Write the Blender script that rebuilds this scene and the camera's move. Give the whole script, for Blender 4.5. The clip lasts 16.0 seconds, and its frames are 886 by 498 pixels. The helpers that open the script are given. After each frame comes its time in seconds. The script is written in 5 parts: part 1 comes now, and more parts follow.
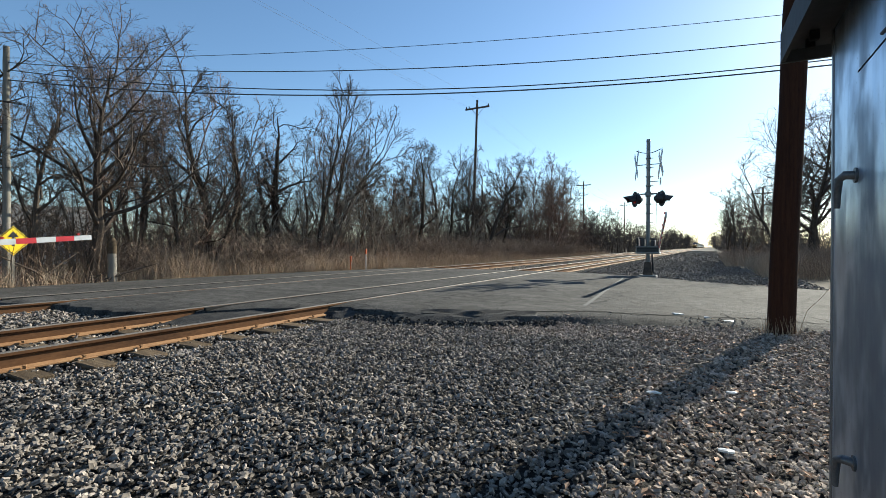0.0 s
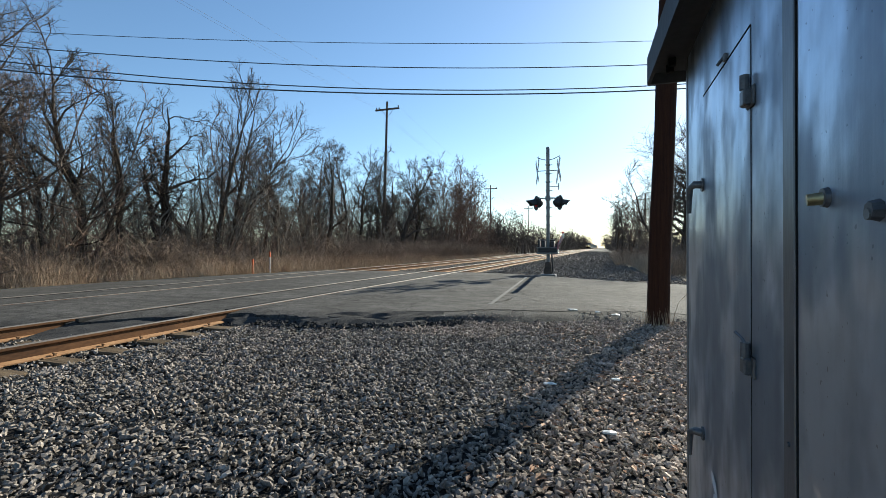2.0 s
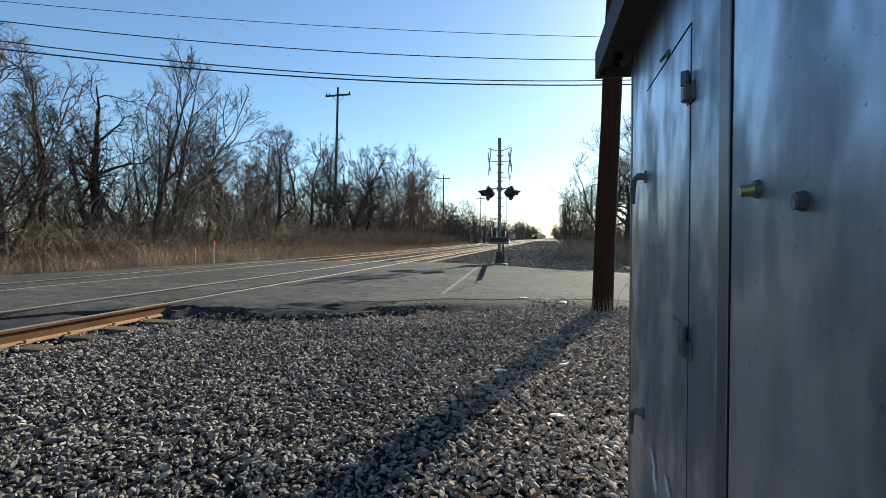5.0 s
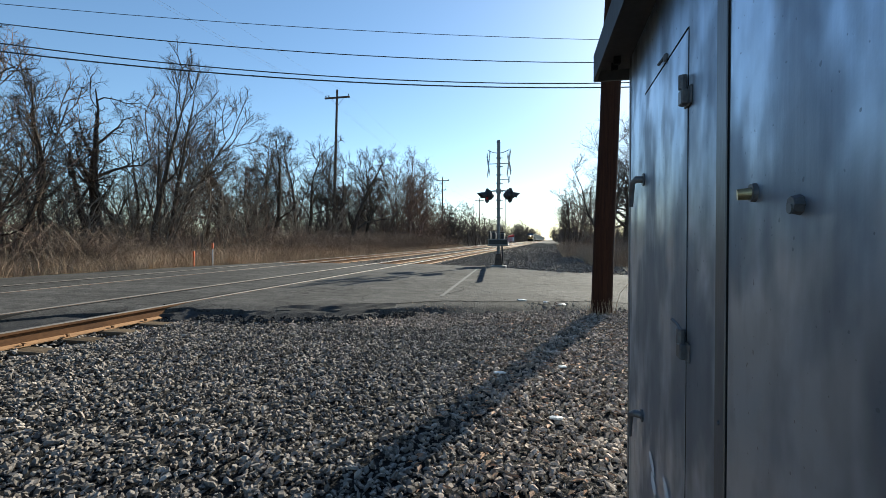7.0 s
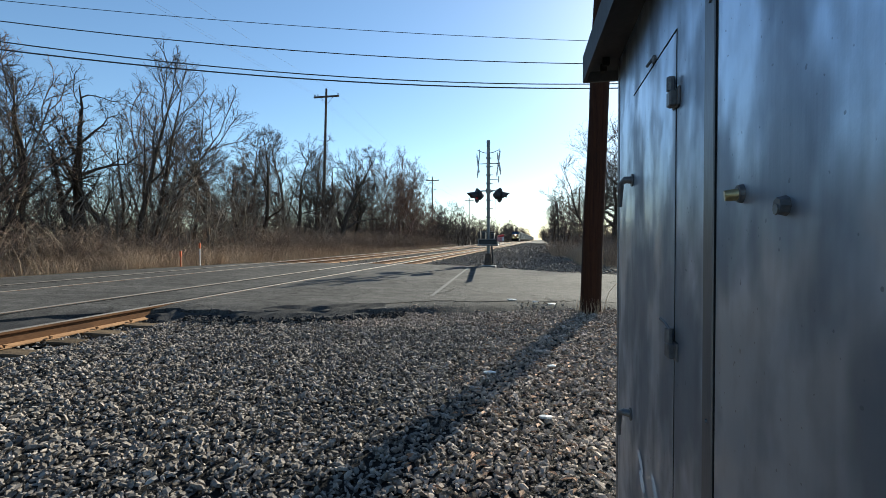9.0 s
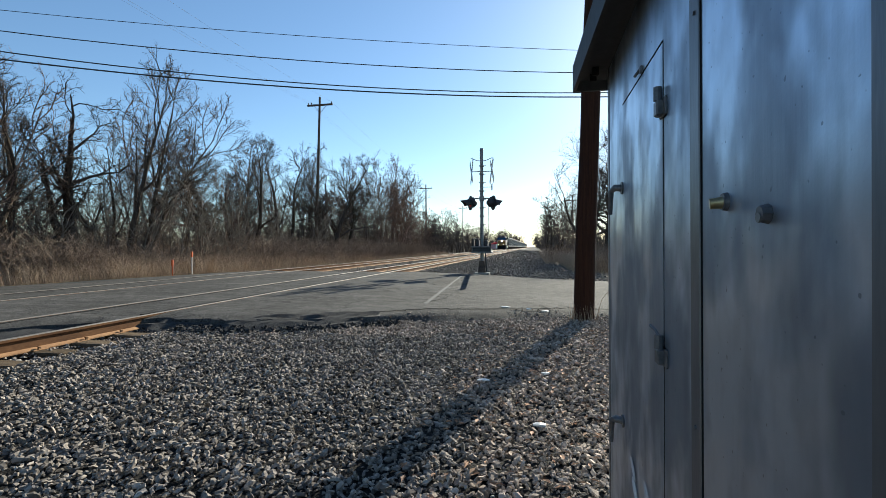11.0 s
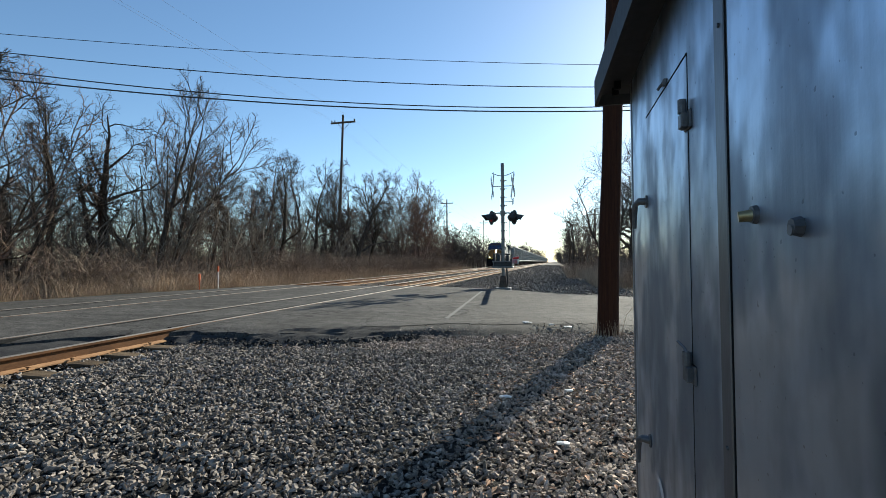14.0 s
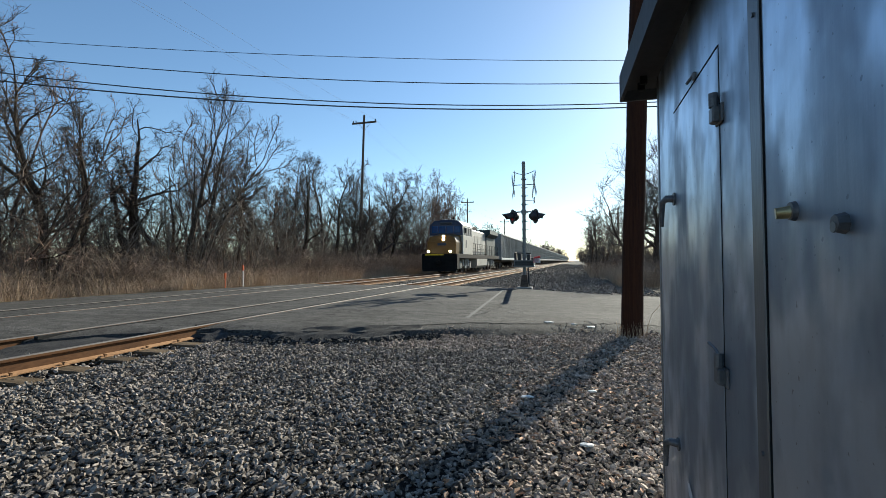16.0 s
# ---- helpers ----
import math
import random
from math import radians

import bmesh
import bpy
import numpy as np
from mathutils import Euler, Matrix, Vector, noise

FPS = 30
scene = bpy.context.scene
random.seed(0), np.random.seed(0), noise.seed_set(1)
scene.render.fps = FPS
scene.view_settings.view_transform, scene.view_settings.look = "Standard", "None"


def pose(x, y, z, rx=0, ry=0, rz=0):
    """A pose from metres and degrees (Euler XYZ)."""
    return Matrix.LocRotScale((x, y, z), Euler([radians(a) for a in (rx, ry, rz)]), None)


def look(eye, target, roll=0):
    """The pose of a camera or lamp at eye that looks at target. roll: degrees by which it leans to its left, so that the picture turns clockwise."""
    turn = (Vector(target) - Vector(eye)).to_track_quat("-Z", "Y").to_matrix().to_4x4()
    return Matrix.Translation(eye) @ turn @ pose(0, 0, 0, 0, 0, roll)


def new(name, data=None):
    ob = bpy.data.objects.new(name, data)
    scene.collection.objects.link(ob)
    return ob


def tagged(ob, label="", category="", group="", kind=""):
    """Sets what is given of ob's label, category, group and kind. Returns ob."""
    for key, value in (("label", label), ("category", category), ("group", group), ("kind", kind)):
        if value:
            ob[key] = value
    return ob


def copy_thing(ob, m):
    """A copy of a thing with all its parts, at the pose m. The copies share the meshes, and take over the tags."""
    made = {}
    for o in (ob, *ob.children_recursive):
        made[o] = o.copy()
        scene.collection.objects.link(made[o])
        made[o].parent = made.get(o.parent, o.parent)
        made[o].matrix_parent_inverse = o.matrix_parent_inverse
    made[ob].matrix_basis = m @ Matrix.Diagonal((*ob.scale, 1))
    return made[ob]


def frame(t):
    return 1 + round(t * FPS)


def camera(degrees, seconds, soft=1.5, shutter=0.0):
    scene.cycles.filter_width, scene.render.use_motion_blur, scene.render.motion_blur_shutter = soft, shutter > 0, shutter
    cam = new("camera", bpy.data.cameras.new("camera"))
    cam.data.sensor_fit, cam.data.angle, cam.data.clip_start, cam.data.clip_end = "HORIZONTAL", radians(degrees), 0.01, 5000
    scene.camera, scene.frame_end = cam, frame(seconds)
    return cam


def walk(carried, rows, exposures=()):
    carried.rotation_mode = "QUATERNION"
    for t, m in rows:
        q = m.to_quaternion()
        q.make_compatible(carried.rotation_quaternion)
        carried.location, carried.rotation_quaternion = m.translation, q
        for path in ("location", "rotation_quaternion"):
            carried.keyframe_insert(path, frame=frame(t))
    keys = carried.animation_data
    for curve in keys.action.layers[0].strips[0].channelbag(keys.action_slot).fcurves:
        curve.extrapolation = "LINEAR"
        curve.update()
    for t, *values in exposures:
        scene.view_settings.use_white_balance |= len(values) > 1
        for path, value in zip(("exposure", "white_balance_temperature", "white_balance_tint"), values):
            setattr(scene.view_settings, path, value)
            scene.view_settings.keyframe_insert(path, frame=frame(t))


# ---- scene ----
cam = camera(87.6, 16.0, soft=0.6)
EXPOSURE, KELVIN, TINT = 1.14, 6020, 2
PATH = [
    (0, (5.741, -0.03, 1.006), (4.738, 1.7, 0.995), 0.1),
    (0.5, (5.746, -0.036, 1.007), (4.804, 1.728, 1.011), 0.1),
    (1, (5.747, -0.026, 1.01), (4.875, 1.775, 1.029), -0.1),
    (1.5, (5.756, -0.031, 1.011), (4.994, 1.818, 1.02), -0.1),
    (2, (5.792, -0.027, 1.005), (5.136, 1.863, 1.001), -0.2),
    (2.5, (5.801, -0.022, 1.003), (5.225, 1.894, 0.985), -0.1),
    (3, (5.801, -0.016, 1.004), (5.273, 1.913, 0.973), -0.1),
    (3.5, (5.793, -0.019, 1.003), (5.302, 1.919, 0.961), -0.0),
    (4, (5.791, -0.014, 1.002), (5.318, 1.928, 0.952), -0.1),
    (6.5, (5.788, -0.023, 1.002), (5.335, 1.925, 0.958), -0.0),
    (7, (5.791, -0.021, 1.004), (5.335, 1.926, 0.964), -0.1),
    (7.5, (5.788, -0.023, 1.005), (5.332, 1.924, 0.968), -0.1),
    (8, (5.789, -0.022, 1.006), (5.332, 1.925, 0.971), -0.1),
    (8.5, (5.788, -0.023, 1.006), (5.339, 1.926, 0.972), -0.1),
    (9, (5.789, -0.02, 1.005), (5.376, 1.936, 0.964), -0.1),
    (11.5, (5.799, -0.027, 1.007), (5.412, 1.935, 1.011), -0.3),
    (12, (5.801, -0.03, 1.006), (5.407, 1.931, 1.022), -0.3),
    (12.5, (5.805, -0.026, 1.005), (5.4, 1.933, 1.032), -0.2),
    (13, (5.801, -0.031, 1.008), (5.385, 1.925, 1.043), -0.3),
    (13.5, (5.8, -0.03, 1.007), (5.362, 1.921, 1.051), -0.2),
    (14, (5.795, -0.027, 1.005), (5.32, 1.915, 1.061), -0.3),
    (14.5, (5.786, -0.024, 1.008), (5.272, 1.908, 1.069), -0.3),
    (15, (5.774, -0.03, 1.009), (5.258, 1.901, 1.066), -0.2),
    (15.5, (5.789, -0.027, 1.009), (5.27, 1.904, 1.061), -0.3),
    (16, (5.786, -0.021, 1.004), (5.225, 1.899, 1.057), -0.3),
]
walk(cam, [(t, look(eye, target, roll)) for t, eye, target, roll in PATH], exposures=[(t, EXPOSURE + e, KELVIN, TINT) for t, e in ((0, 0.0), (3, -0.02), (12, -0.04), (14, -0.08), (16, -0.11))])

# ---- daylight: low sun ahead of the camera, over its right shoulder line ----
SUN_AZ, SUN_EL = radians(17.0), radians(25.0)
world = bpy.data.worlds.new("world")
scene.world = world
world.use_nodes = True
wn, wl = world.node_tree.nodes, world.node_tree.links
sky = wn.new("ShaderNodeTexSky")
sky.sky_type, sky.sun_disc = "NISHITA", False
sky.sun_elevation, sky.sun_rotation = SUN_EL, SUN_AZ
sky.air_density, sky.dust_density, sky.ozone_density = 1.0, 0.25, 2.85
wn["Background"].inputs["Strength"].default_value = 0.074
wl.new(sky.outputs["Color"], wn["Background"].inputs["Color"])
sun_dir = Vector((math.sin(SUN_AZ) * math.cos(SUN_EL), math.cos(SUN_AZ) * math.cos(SUN_EL), math.sin(SUN_EL)))
sun = new("sun", bpy.data.lights.new("sun", "SUN"))
sun.data.energy, sun.data.angle, sun.data.color = 5.0, radians(0.5), (1.0, 0.88, 0.72)
sun.matrix_world = look(sun_dir * 50, (0, 0, 0))


# ---- materials ----
def material(name, a, b, rough=0.8, metal=0.0, scale=6.0, fine=60.0, bump=0.3, stretch=(1, 1, 1), island=0.0, per_object=0.0, depth=0.01, rough_var=0.15):
    """Two base colours mixed by a coarse and a fine noise, with bump; island / per_object: spread of brightness from piece to piece."""
    m = bpy.data.materials.new(name)
    m.use_nodes = True
    n, l = m.node_tree.nodes, m.node_tree.links
    p = n["Principled BSDF"]
    p.inputs["Metallic"].default_value = metal
    if rough >= 0.85:
        p.inputs["Specular IOR Level"].default_value = 0.12
    tc, mp = n.new("ShaderNodeTexCoord"), n.new("ShaderNodeMapping")
    mp.inputs["Scale"].default_value = stretch
    l.new(tc.outputs["Object"], mp.inputs["Vector"])
    n1, n2 = n.new("ShaderNodeTexNoise"), n.new("ShaderNodeTexNoise")
    for q, s, d in ((n1, scale, 4), (n2, fine, 3)):
        q.inputs["Scale"].default_value, q.inputs["Detail"].default_value = s, d
        l.new(mp.outputs["Vector"], q.inputs["Vector"])
    add = n.new("ShaderNodeMath")
    add.operation = "MULTIPLY_ADD"
    l.new(n2.outputs["Fac"], add.inputs[0])
    add.inputs[1].default_value = 0.5
    l.new(n1.outputs["Fac"], add.inputs[2])
    ramp = n.new("ShaderNodeMapRange")
    ramp.inputs["From Min"].default_value, ramp.inputs["From Max"].default_value = 0.5, 1.0
    l.new(add.outputs[0], ramp.inputs["Value"])
    mix = n.new("ShaderNodeMix")
    mix.data_type = "RGBA"
    mix.inputs["A"].default_value, mix.inputs["B"].default_value = (*a, 1), (*b, 1)
    l.new(ramp.outputs[0], mix.inputs["Factor"])
    colour = mix.outputs["Result"]
    if island or per_object:
        if island:
            src = n.new("ShaderNodeNewGeometry").outputs["Random Per Island"]
        else:
            src = n.new("ShaderNodeObjectInfo").outputs["Random"]
        k = island or per_object
        r2 = n.new("ShaderNodeMapRange")
        r2.inputs["To Min"].default_value, r2.inputs["To Max"].default_value = 1 - k, 1 + k
        l.new(src, r2.inputs["Value"])
        hsv = n.new("ShaderNodeHueSaturation")
        l.new(r2.outputs[0], hsv.inputs["Value"])
        l.new(colour, hsv.inputs["Color"])
        colour = hsv.outputs["Color"]
    l.new(colour, p.inputs["Base Color"])
    rr = n.new("ShaderNodeMapRange")
    rr.inputs["To Min"].default_value, rr.inputs["To Max"].default_value = max(0.02, rough - rough_var), min(1, rough + rough_var)
    l.new(n1.outputs["Fac"], rr.inputs["Value"])
    l.new(rr.outputs[0], p.inputs["Roughness"])
    if bump:
        bp = n.new("ShaderNodeBump")
        bp.inputs["Strength"].default_value, bp.inputs["Distance"].default_value = bump, depth
        l.new(add.outputs[0], bp.inputs["Height"])
        l.new(bp.outputs["Normal"], p.inputs["Normal"])
    return m


def glow(name, colour, strength):
    m = bpy.data.materials.new(name)
    m.use_nodes = True
    p = m.node_tree.nodes["Principled BSDF"]
    p.inputs["Base Color"].default_value = (*colour, 1)
    p.inputs["Emission Color"].default_value = (*colour, 1)
    p.inputs["Emission Strength"].default_value = strength
    return m


def asphalt(name):
    """Old asphalt: pale worn aggregate, oily and dusty areas, a net of fine cracks."""
    m = bpy.data.materials.new(name)
    m.use_nodes = True
    n, l = m.node_tree.nodes, m.node_tree.links
    p = n["Principled BSDF"]
    p.inputs["Roughness"].default_value, p.inputs["Specular IOR Level"].default_value = 0.9, 0.12
    tc = n.new("ShaderNodeTexCoord")

    def tex(scale, detail, stretch=(1, 1, 1)):
        mp, q = n.new("ShaderNodeMapping"), n.new("ShaderNodeTexNoise")
        mp.inputs["Scale"].default_value = stretch
        q.inputs["Scale"].default_value, q.inputs["Detail"].default_value = scale, detail
        l.new(tc.outputs["Object"], mp.inputs["Vector"])
        l.new(mp.outputs["Vector"], q.inputs["Vector"])
        return q

    def rng(src, a, b_, lo, hi):
        r = n.new("ShaderNodeMapRange")
        for key, value in (("From Min", a), ("From Max", b_), ("To Min", lo), ("To Max", hi)):
            r.inputs[key].default_value = value
        l.new(src, r.inputs["Value"])
        return r.outputs[0]

    def mult(a, c):
        q = n.new("ShaderNodeMath")
        q.operation = "MULTIPLY"
        l.new(a, q.inputs[0])
        l.new(c, q.inputs[1])
        return q.outputs[0]

    big, mid, grain, streak = tex(0.45, 3), tex(4.5, 6), tex(38, 3), tex(1.2, 5, (0.25, 2.2, 1))
    v = n.new("ShaderNodeTexVoronoi")
    v.feature = "DISTANCE_TO_EDGE"
    v.inputs["Scale"].default_value = 0.75
    warp = n.new("ShaderNodeMix")
    warp.data_type, warp.blend_type = "RGBA", "ADD"
    warp.inputs["Factor"].default_value = 0.55
    l.new(tc.outputs["Object"], warp.inputs["A"])
    l.new(mid.outputs["Color"], warp.inputs["B"])
    l.new(warp.outputs["Result"], v.inputs["Vector"])
    crack = rng(v.outputs["Distance"], 0.004, 0.02, 0.45, 1.0)
    fac = mult(mult(rng(big.outputs["Fac"], 0.3, 0.7, 0.62, 1.15), rng(mid.outputs["Fac"], 0.28, 0.72, 0.6, 1.4)), mult(rng(grain.outputs["Fac"], 0.3, 0.7, 0.55, 1.45), rng(streak.outputs["Fac"], 0.3, 0.7, 0.75, 1.2)))
    fac = mult(fac, crack)
    mix = n.new("ShaderNodeMix")
    mix.data_type = "RGBA"
    mix.inputs["A"].default_value, mix.inputs["B"].default_value = (0.004, 0.004, 0.004, 1), (0.066, 0.063, 0.059, 1)
    mix.clamp_factor = False
    l.new(fac, mix.inputs["Factor"])
    l.new(mix.outputs["Result"], p.inputs["Base Color"])
    bp = n.new("ShaderNodeBump")
    bp.inputs["Strength"].default_value, bp.inputs["Distance"].default_value = 0.7, 0.01
    l.new(fac, bp.inputs["Height"])
    l.new(bp.outputs["Normal"], p.inputs["Normal"])
    return m


def case_metal(name):
    """Chalky aluminium paint: cloudy pale scuffs, run marks down the sheet, small dark specks, a dented face."""
    m = bpy.data.materials.new(name)
    m.use_nodes = True
    n, l = m.node_tree.nodes, m.node_tree.links
    p = n["Principled BSDF"]
    p.inputs["Metallic"].default_value = 0.88
    tc = n.new("ShaderNodeTexCoord")

    def tex(scale, detail, stretch):
        mp, q = n.new("ShaderNodeMapping"), n.new("ShaderNodeTexNoise")
        mp.inputs["Scale"].default_value = stretch
        q.inputs["Scale"].default_value, q.inputs["Detail"].default_value = scale, detail
        l.new(tc.outputs["Object"], mp.inputs["Vector"])
        l.new(mp.outputs["Vector"], q.inputs["Vector"])
        return q.outputs["Fac"]

    def rng(src, a, b_, lo, hi):
        r = n.new("ShaderNodeMapRange")
        r.interpolation_type = "SMOOTHSTEP"
        for key, value in (("From Min", a), ("From Max", b_), ("To Min", lo), ("To Max", hi)):
            r.inputs[key].default_value = value
        l.new(src, r.inputs["Value"])
        return r.outputs[0]

    def calc(op, a, c):
        q = n.new("ShaderNodeMath")
        q.operation = op
        l.new(a, q.inputs[0])
        l.new(c, q.inputs[1])
        return q.outputs[0]

    cloud = tex(3.2, 3, (1, 1.6, 0.8))
    runs = tex(5.0, 4, (1, 3.0, 0.28))
    wear = tex(14.0, 5, (1, 1, 0.7))
    grain = tex(160.0, 2, (1, 1, 1))
    specks = tex(75.0, 1, (1, 1, 1))
    fac = calc("MULTIPLY", rng(cloud, 0.38, 0.62, 0.30, 1.0), rng(runs, 0.3, 0.7, 0.80, 1.08))
    fac = calc("MULTIPLY", fac, rng(wear, 0.3, 0.7, 0.85, 1.12))
    fac = calc("MULTIPLY", fac, rng(specks, 0.735, 0.78, 1.0, 0.35))
    mix = n.new("ShaderNodeMix")
    mix.data_type = "RGBA"
    mix.inputs["A"].default_value, mix.inputs["B"].default_value = (0.125, 0.146, 0.180, 1), (0.540, 0.610, 0.705, 1)
    l.new(fac, mix.inputs["Factor"])
    l.new(mix.outputs["Result"], p.inputs["Base Color"])
    l.new(rng(calc("ADD", cloud, rng(wear, 0.3, 0.7, -0.08, 0.08)), 0.35, 0.65, 0.50, 0.33), p.inputs["Roughness"])
    bp, bp2 = n.new("ShaderNodeBump"), n.new("ShaderNodeBump")
    bp.inputs["Strength"].default_value, bp.inputs["Distance"].default_value = 0.5, 0.03
    l.new(calc("ADD", tex(2.6, 2, (1, 1.5, 0.7)), rng(runs, 0.2, 0.8, 0, 0.05)), bp.inputs["Height"])
    bp2.inputs["Strength"].default_value, bp2.inputs["Distance"].default_value = 0.05, 0.002
    l.new(calc("ADD", grain, rng(specks, 0.70, 0.78, 0.0, -0.8)), bp2.inputs["Height"])
    l.new(bp.outputs["Normal"], bp2.inputs["Normal"])
    l.new(bp2.outputs["Normal"], p.inputs["Normal"])
    return m


M_EARTH = material("earth", (0.070, 0.056, 0.038), (0.140, 0.112, 0.077), 0.95, scale=0.6, fine=9, bump=0.6, depth=0.05)
# near-black bed: the shade in the gaps between stones is in its colour
M_GRAVEL_SHADE = material("gravel bed with gap shade", (0.006, 0.0055, 0.005), (0.026, 0.024, 0.022), 0.95, scale=14, fine=70, bump=1.0, depth=0.03)
M_STONE = material("ballast stone", (0.100, 0.086, 0.073), (0.318, 0.276, 0.236), 0.88, scale=5, fine=90, bump=0.4, island=0.5, depth=0.004)
M_STONE_BROWN = material("dusty brown ballast stone", (0.165, 0.130, 0.102), (0.435, 0.358, 0.292), 0.9, scale=5, fine=90, bump=0.4, island=0.5, depth=0.004)
M_BED_FAR = material("dusty brown ballast bed", (0.024, 0.020, 0.017), (0.080, 0.068, 0.057), 0.95, scale=2.5, fine=16, bump=1.0, depth=0.04)
M_STONE_DARK = material("far ballast stone", (0.100, 0.085, 0.072), (0.250, 0.212, 0.178), 0.9, scale=5, fine=90, bump=0.3, island=0.45, depth=0.004)
M_ASPHALT = asphalt("asphalt")
M_ASPHALT_NEW = material("dark asphalt patch", (0.025, 0.025, 0.026), (0.06, 0.058, 0.056), 0.9, scale=5, fine=90, bump=0.9, depth=0.02)
M_CRACK_SHADE = material("crack filler and edge shadow", (0.012, 0.012, 0.012), (0.028, 0.028, 0.027), 0.9, scale=8, bump=0.2)
M_PAINT = material("worn road paint", (0.020, 0.020, 0.020), (0.063, 0.063, 0.061), 0.8, scale=9, fine=60, bump=0.2, depth=0.003)
M_RAIL = material("rusty rail steel", (0.206, 0.103, 0.043), (0.333, 0.190, 0.087), 0.8, 0.15, scale=7, fine=70, bump=0.3, depth=0.004)
# rust darkened to carry the shadow that the rail head casts on the web
M_RAIL_SHADED = material("rusted rail web with head shade", (0.06, 0.030, 0.016), (0.15, 0.075, 0.035), 0.85, 0.0, scale=6, fine=60, bump=0.3, stretch=(1, 0.3, 1), depth=0.004)
M_RAILTOP = material("worn rail head", (0.105, 0.090, 0.079), (0.195, 0.169, 0.143), 0.62, 0.35, scale=4, fine=50, bump=0.05, stretch=(1, 0.08, 1))
M_TIE = material("weathered tie wood", (0.054, 0.038, 0.025), (0.134, 0.099, 0.063), 0.9, scale=4, fine=50, bump=0.6, stretch=(0.4, 5, 5), per_object=0.25)
M_POLE = material("creosoted pole wood", (0.020, 0.008, 0.005), (0.046, 0.020, 0.011), 0.85, scale=5, fine=40, bump=0.7, stretch=(6, 6, 0.35))
M_POLE_GREY = material("weathered grey pole wood", (0.158, 0.141, 0.118), (0.270, 0.247, 0.214), 0.85, scale=5, fine=40, bump=0.5, stretch=(6, 6, 0.35))
M_POLE_FAR = material("old dark pole wood", (0.06, 0.045, 0.035), (0.13, 0.1, 0.08), 0.9, scale=5, fine=40, bump=0.4, stretch=(6, 6, 0.35))
M_WIRE = material("black cable", (0.012, 0.012, 0.013), (0.03, 0.03, 0.03), 0.6, scale=5, bump=0)
M_WIRE_THIN = material("dull line wire", (0.12, 0.13, 0.14), (0.2, 0.21, 0.22), 0.9, 0.0, scale=5, bump=0)
M_BARK = material("grey brown bark", (0.045, 0.035, 0.028), (0.125, 0.098, 0.076), 0.9, scale=4, fine=30, bump=0.6, stretch=(3, 3, 0.6), per_object=0.3, depth=0.02)
M_BARK_DARK = material("dark wet bark", (0.042, 0.032, 0.026), (0.115, 0.090, 0.071), 0.9, scale=4, fine=30, bump=0.6, stretch=(3, 3, 0.6), per_object=0.25, depth=0.02)
M_BARK_PALE = material("pale sapling bark", (0.120, 0.100, 0.080), (0.240, 0.205, 0.170), 0.9, scale=4, fine=30, bump=0.3, per_object=0.25)
M_BARK_RED = material("reddish twig bark", (0.095, 0.064, 0.050), (0.215, 0.150, 0.118), 0.9, scale=4, fine=30, bump=0.3, per_object=0.25)
M_BRUSH = material("dry brush stem", (0.125, 0.086, 0.062), (0.290, 0.205, 0.145), 0.9, scale=2, fine=30, bump=0, island=0.45)
M_THICKET = material("sapling bark", (0.080, 0.063, 0.051), (0.185, 0.150, 0.120), 0.9, scale=2, fine=30, bump=0, island=0.4)
M_BRIAR = material("grey tan briar stem", (0.120, 0.088, 0.067), (0.270, 0.208, 0.162), 0.9, scale=2, fine=30, bump=0, island=0.4)
M_GRASS = material("dry tan grass", (0.27, 0.195, 0.130), (0.50, 0.385, 0.275), 0.85, scale=1.2, fine=20, bump=0, island=0.35)
M_WOODS = material("far bare woods", (0.059, 0.046, 0.038), (0.108, 0.086, 0.073), 0.95, scale=0.5, fine=4, bump=0)
M_CASE = case_metal("weathered aluminium paint")
# one near-black colour for roof, soffit and fascia
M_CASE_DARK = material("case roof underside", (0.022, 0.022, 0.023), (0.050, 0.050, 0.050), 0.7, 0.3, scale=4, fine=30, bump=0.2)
M_CASE_EDGE = material("aluminium edge strip", (0.130, 0.135, 0.145), (0.200, 0.205, 0.215), 0.45, 0.7, scale=4, fine=40, bump=0.1, stretch=(3, 3, 0.4))
M_GAP = material("shadow gap rubber", (0.012, 0.012, 0.012), (0.025, 0.025, 0.025), 0.9, bump=0)
M_HANDLE = material("worn cast metal", (0.05, 0.05, 0.053), (0.15, 0.15, 0.155), 0.45, 0.35, scale=20, fine=120, bump=0.2, depth=0.002)
M_BRASS = material("dull brass lock", (0.30, 0.22, 0.10), (0.5, 0.42, 0.24), 0.4, 0.85, scale=25, fine=100, bump=0.2, depth=0.002)
M_MARK = material("white paint mark", (0.42, 0.46, 0.5), (0.62, 0.65, 0.68), 0.6, scale=12, fine=60, bump=0.1)
M_GALV = material("galvanised mast", (0.134, 0.139, 0.139), (0.214, 0.218, 0.214), 0.5, 0.55, scale=8, fine=60, bump=0.1)
M_BLACK = material("black signal paint", (0.012, 0.013, 0.014), (0.03, 0.03, 0.032), 0.55, scale=8, fine=60, bump=0.1)
M_WHITE = material("white reflective sheet", (0.527, 0.527, 0.518), (0.663, 0.663, 0.654), 0.5, scale=6, fine=60, bump=0.05)
M_RED = material("red reflective stripe", (0.45, 0.02, 0.03), (0.6, 0.04, 0.05), 0.5, scale=6, fine=60, bump=0.05)
M_YELLOW = material("yellow sign sheet", (0.95, 0.62, 0.006), (0.98, 0.68, 0.010), 0.5, scale=6, fine=60, bump=0.03)
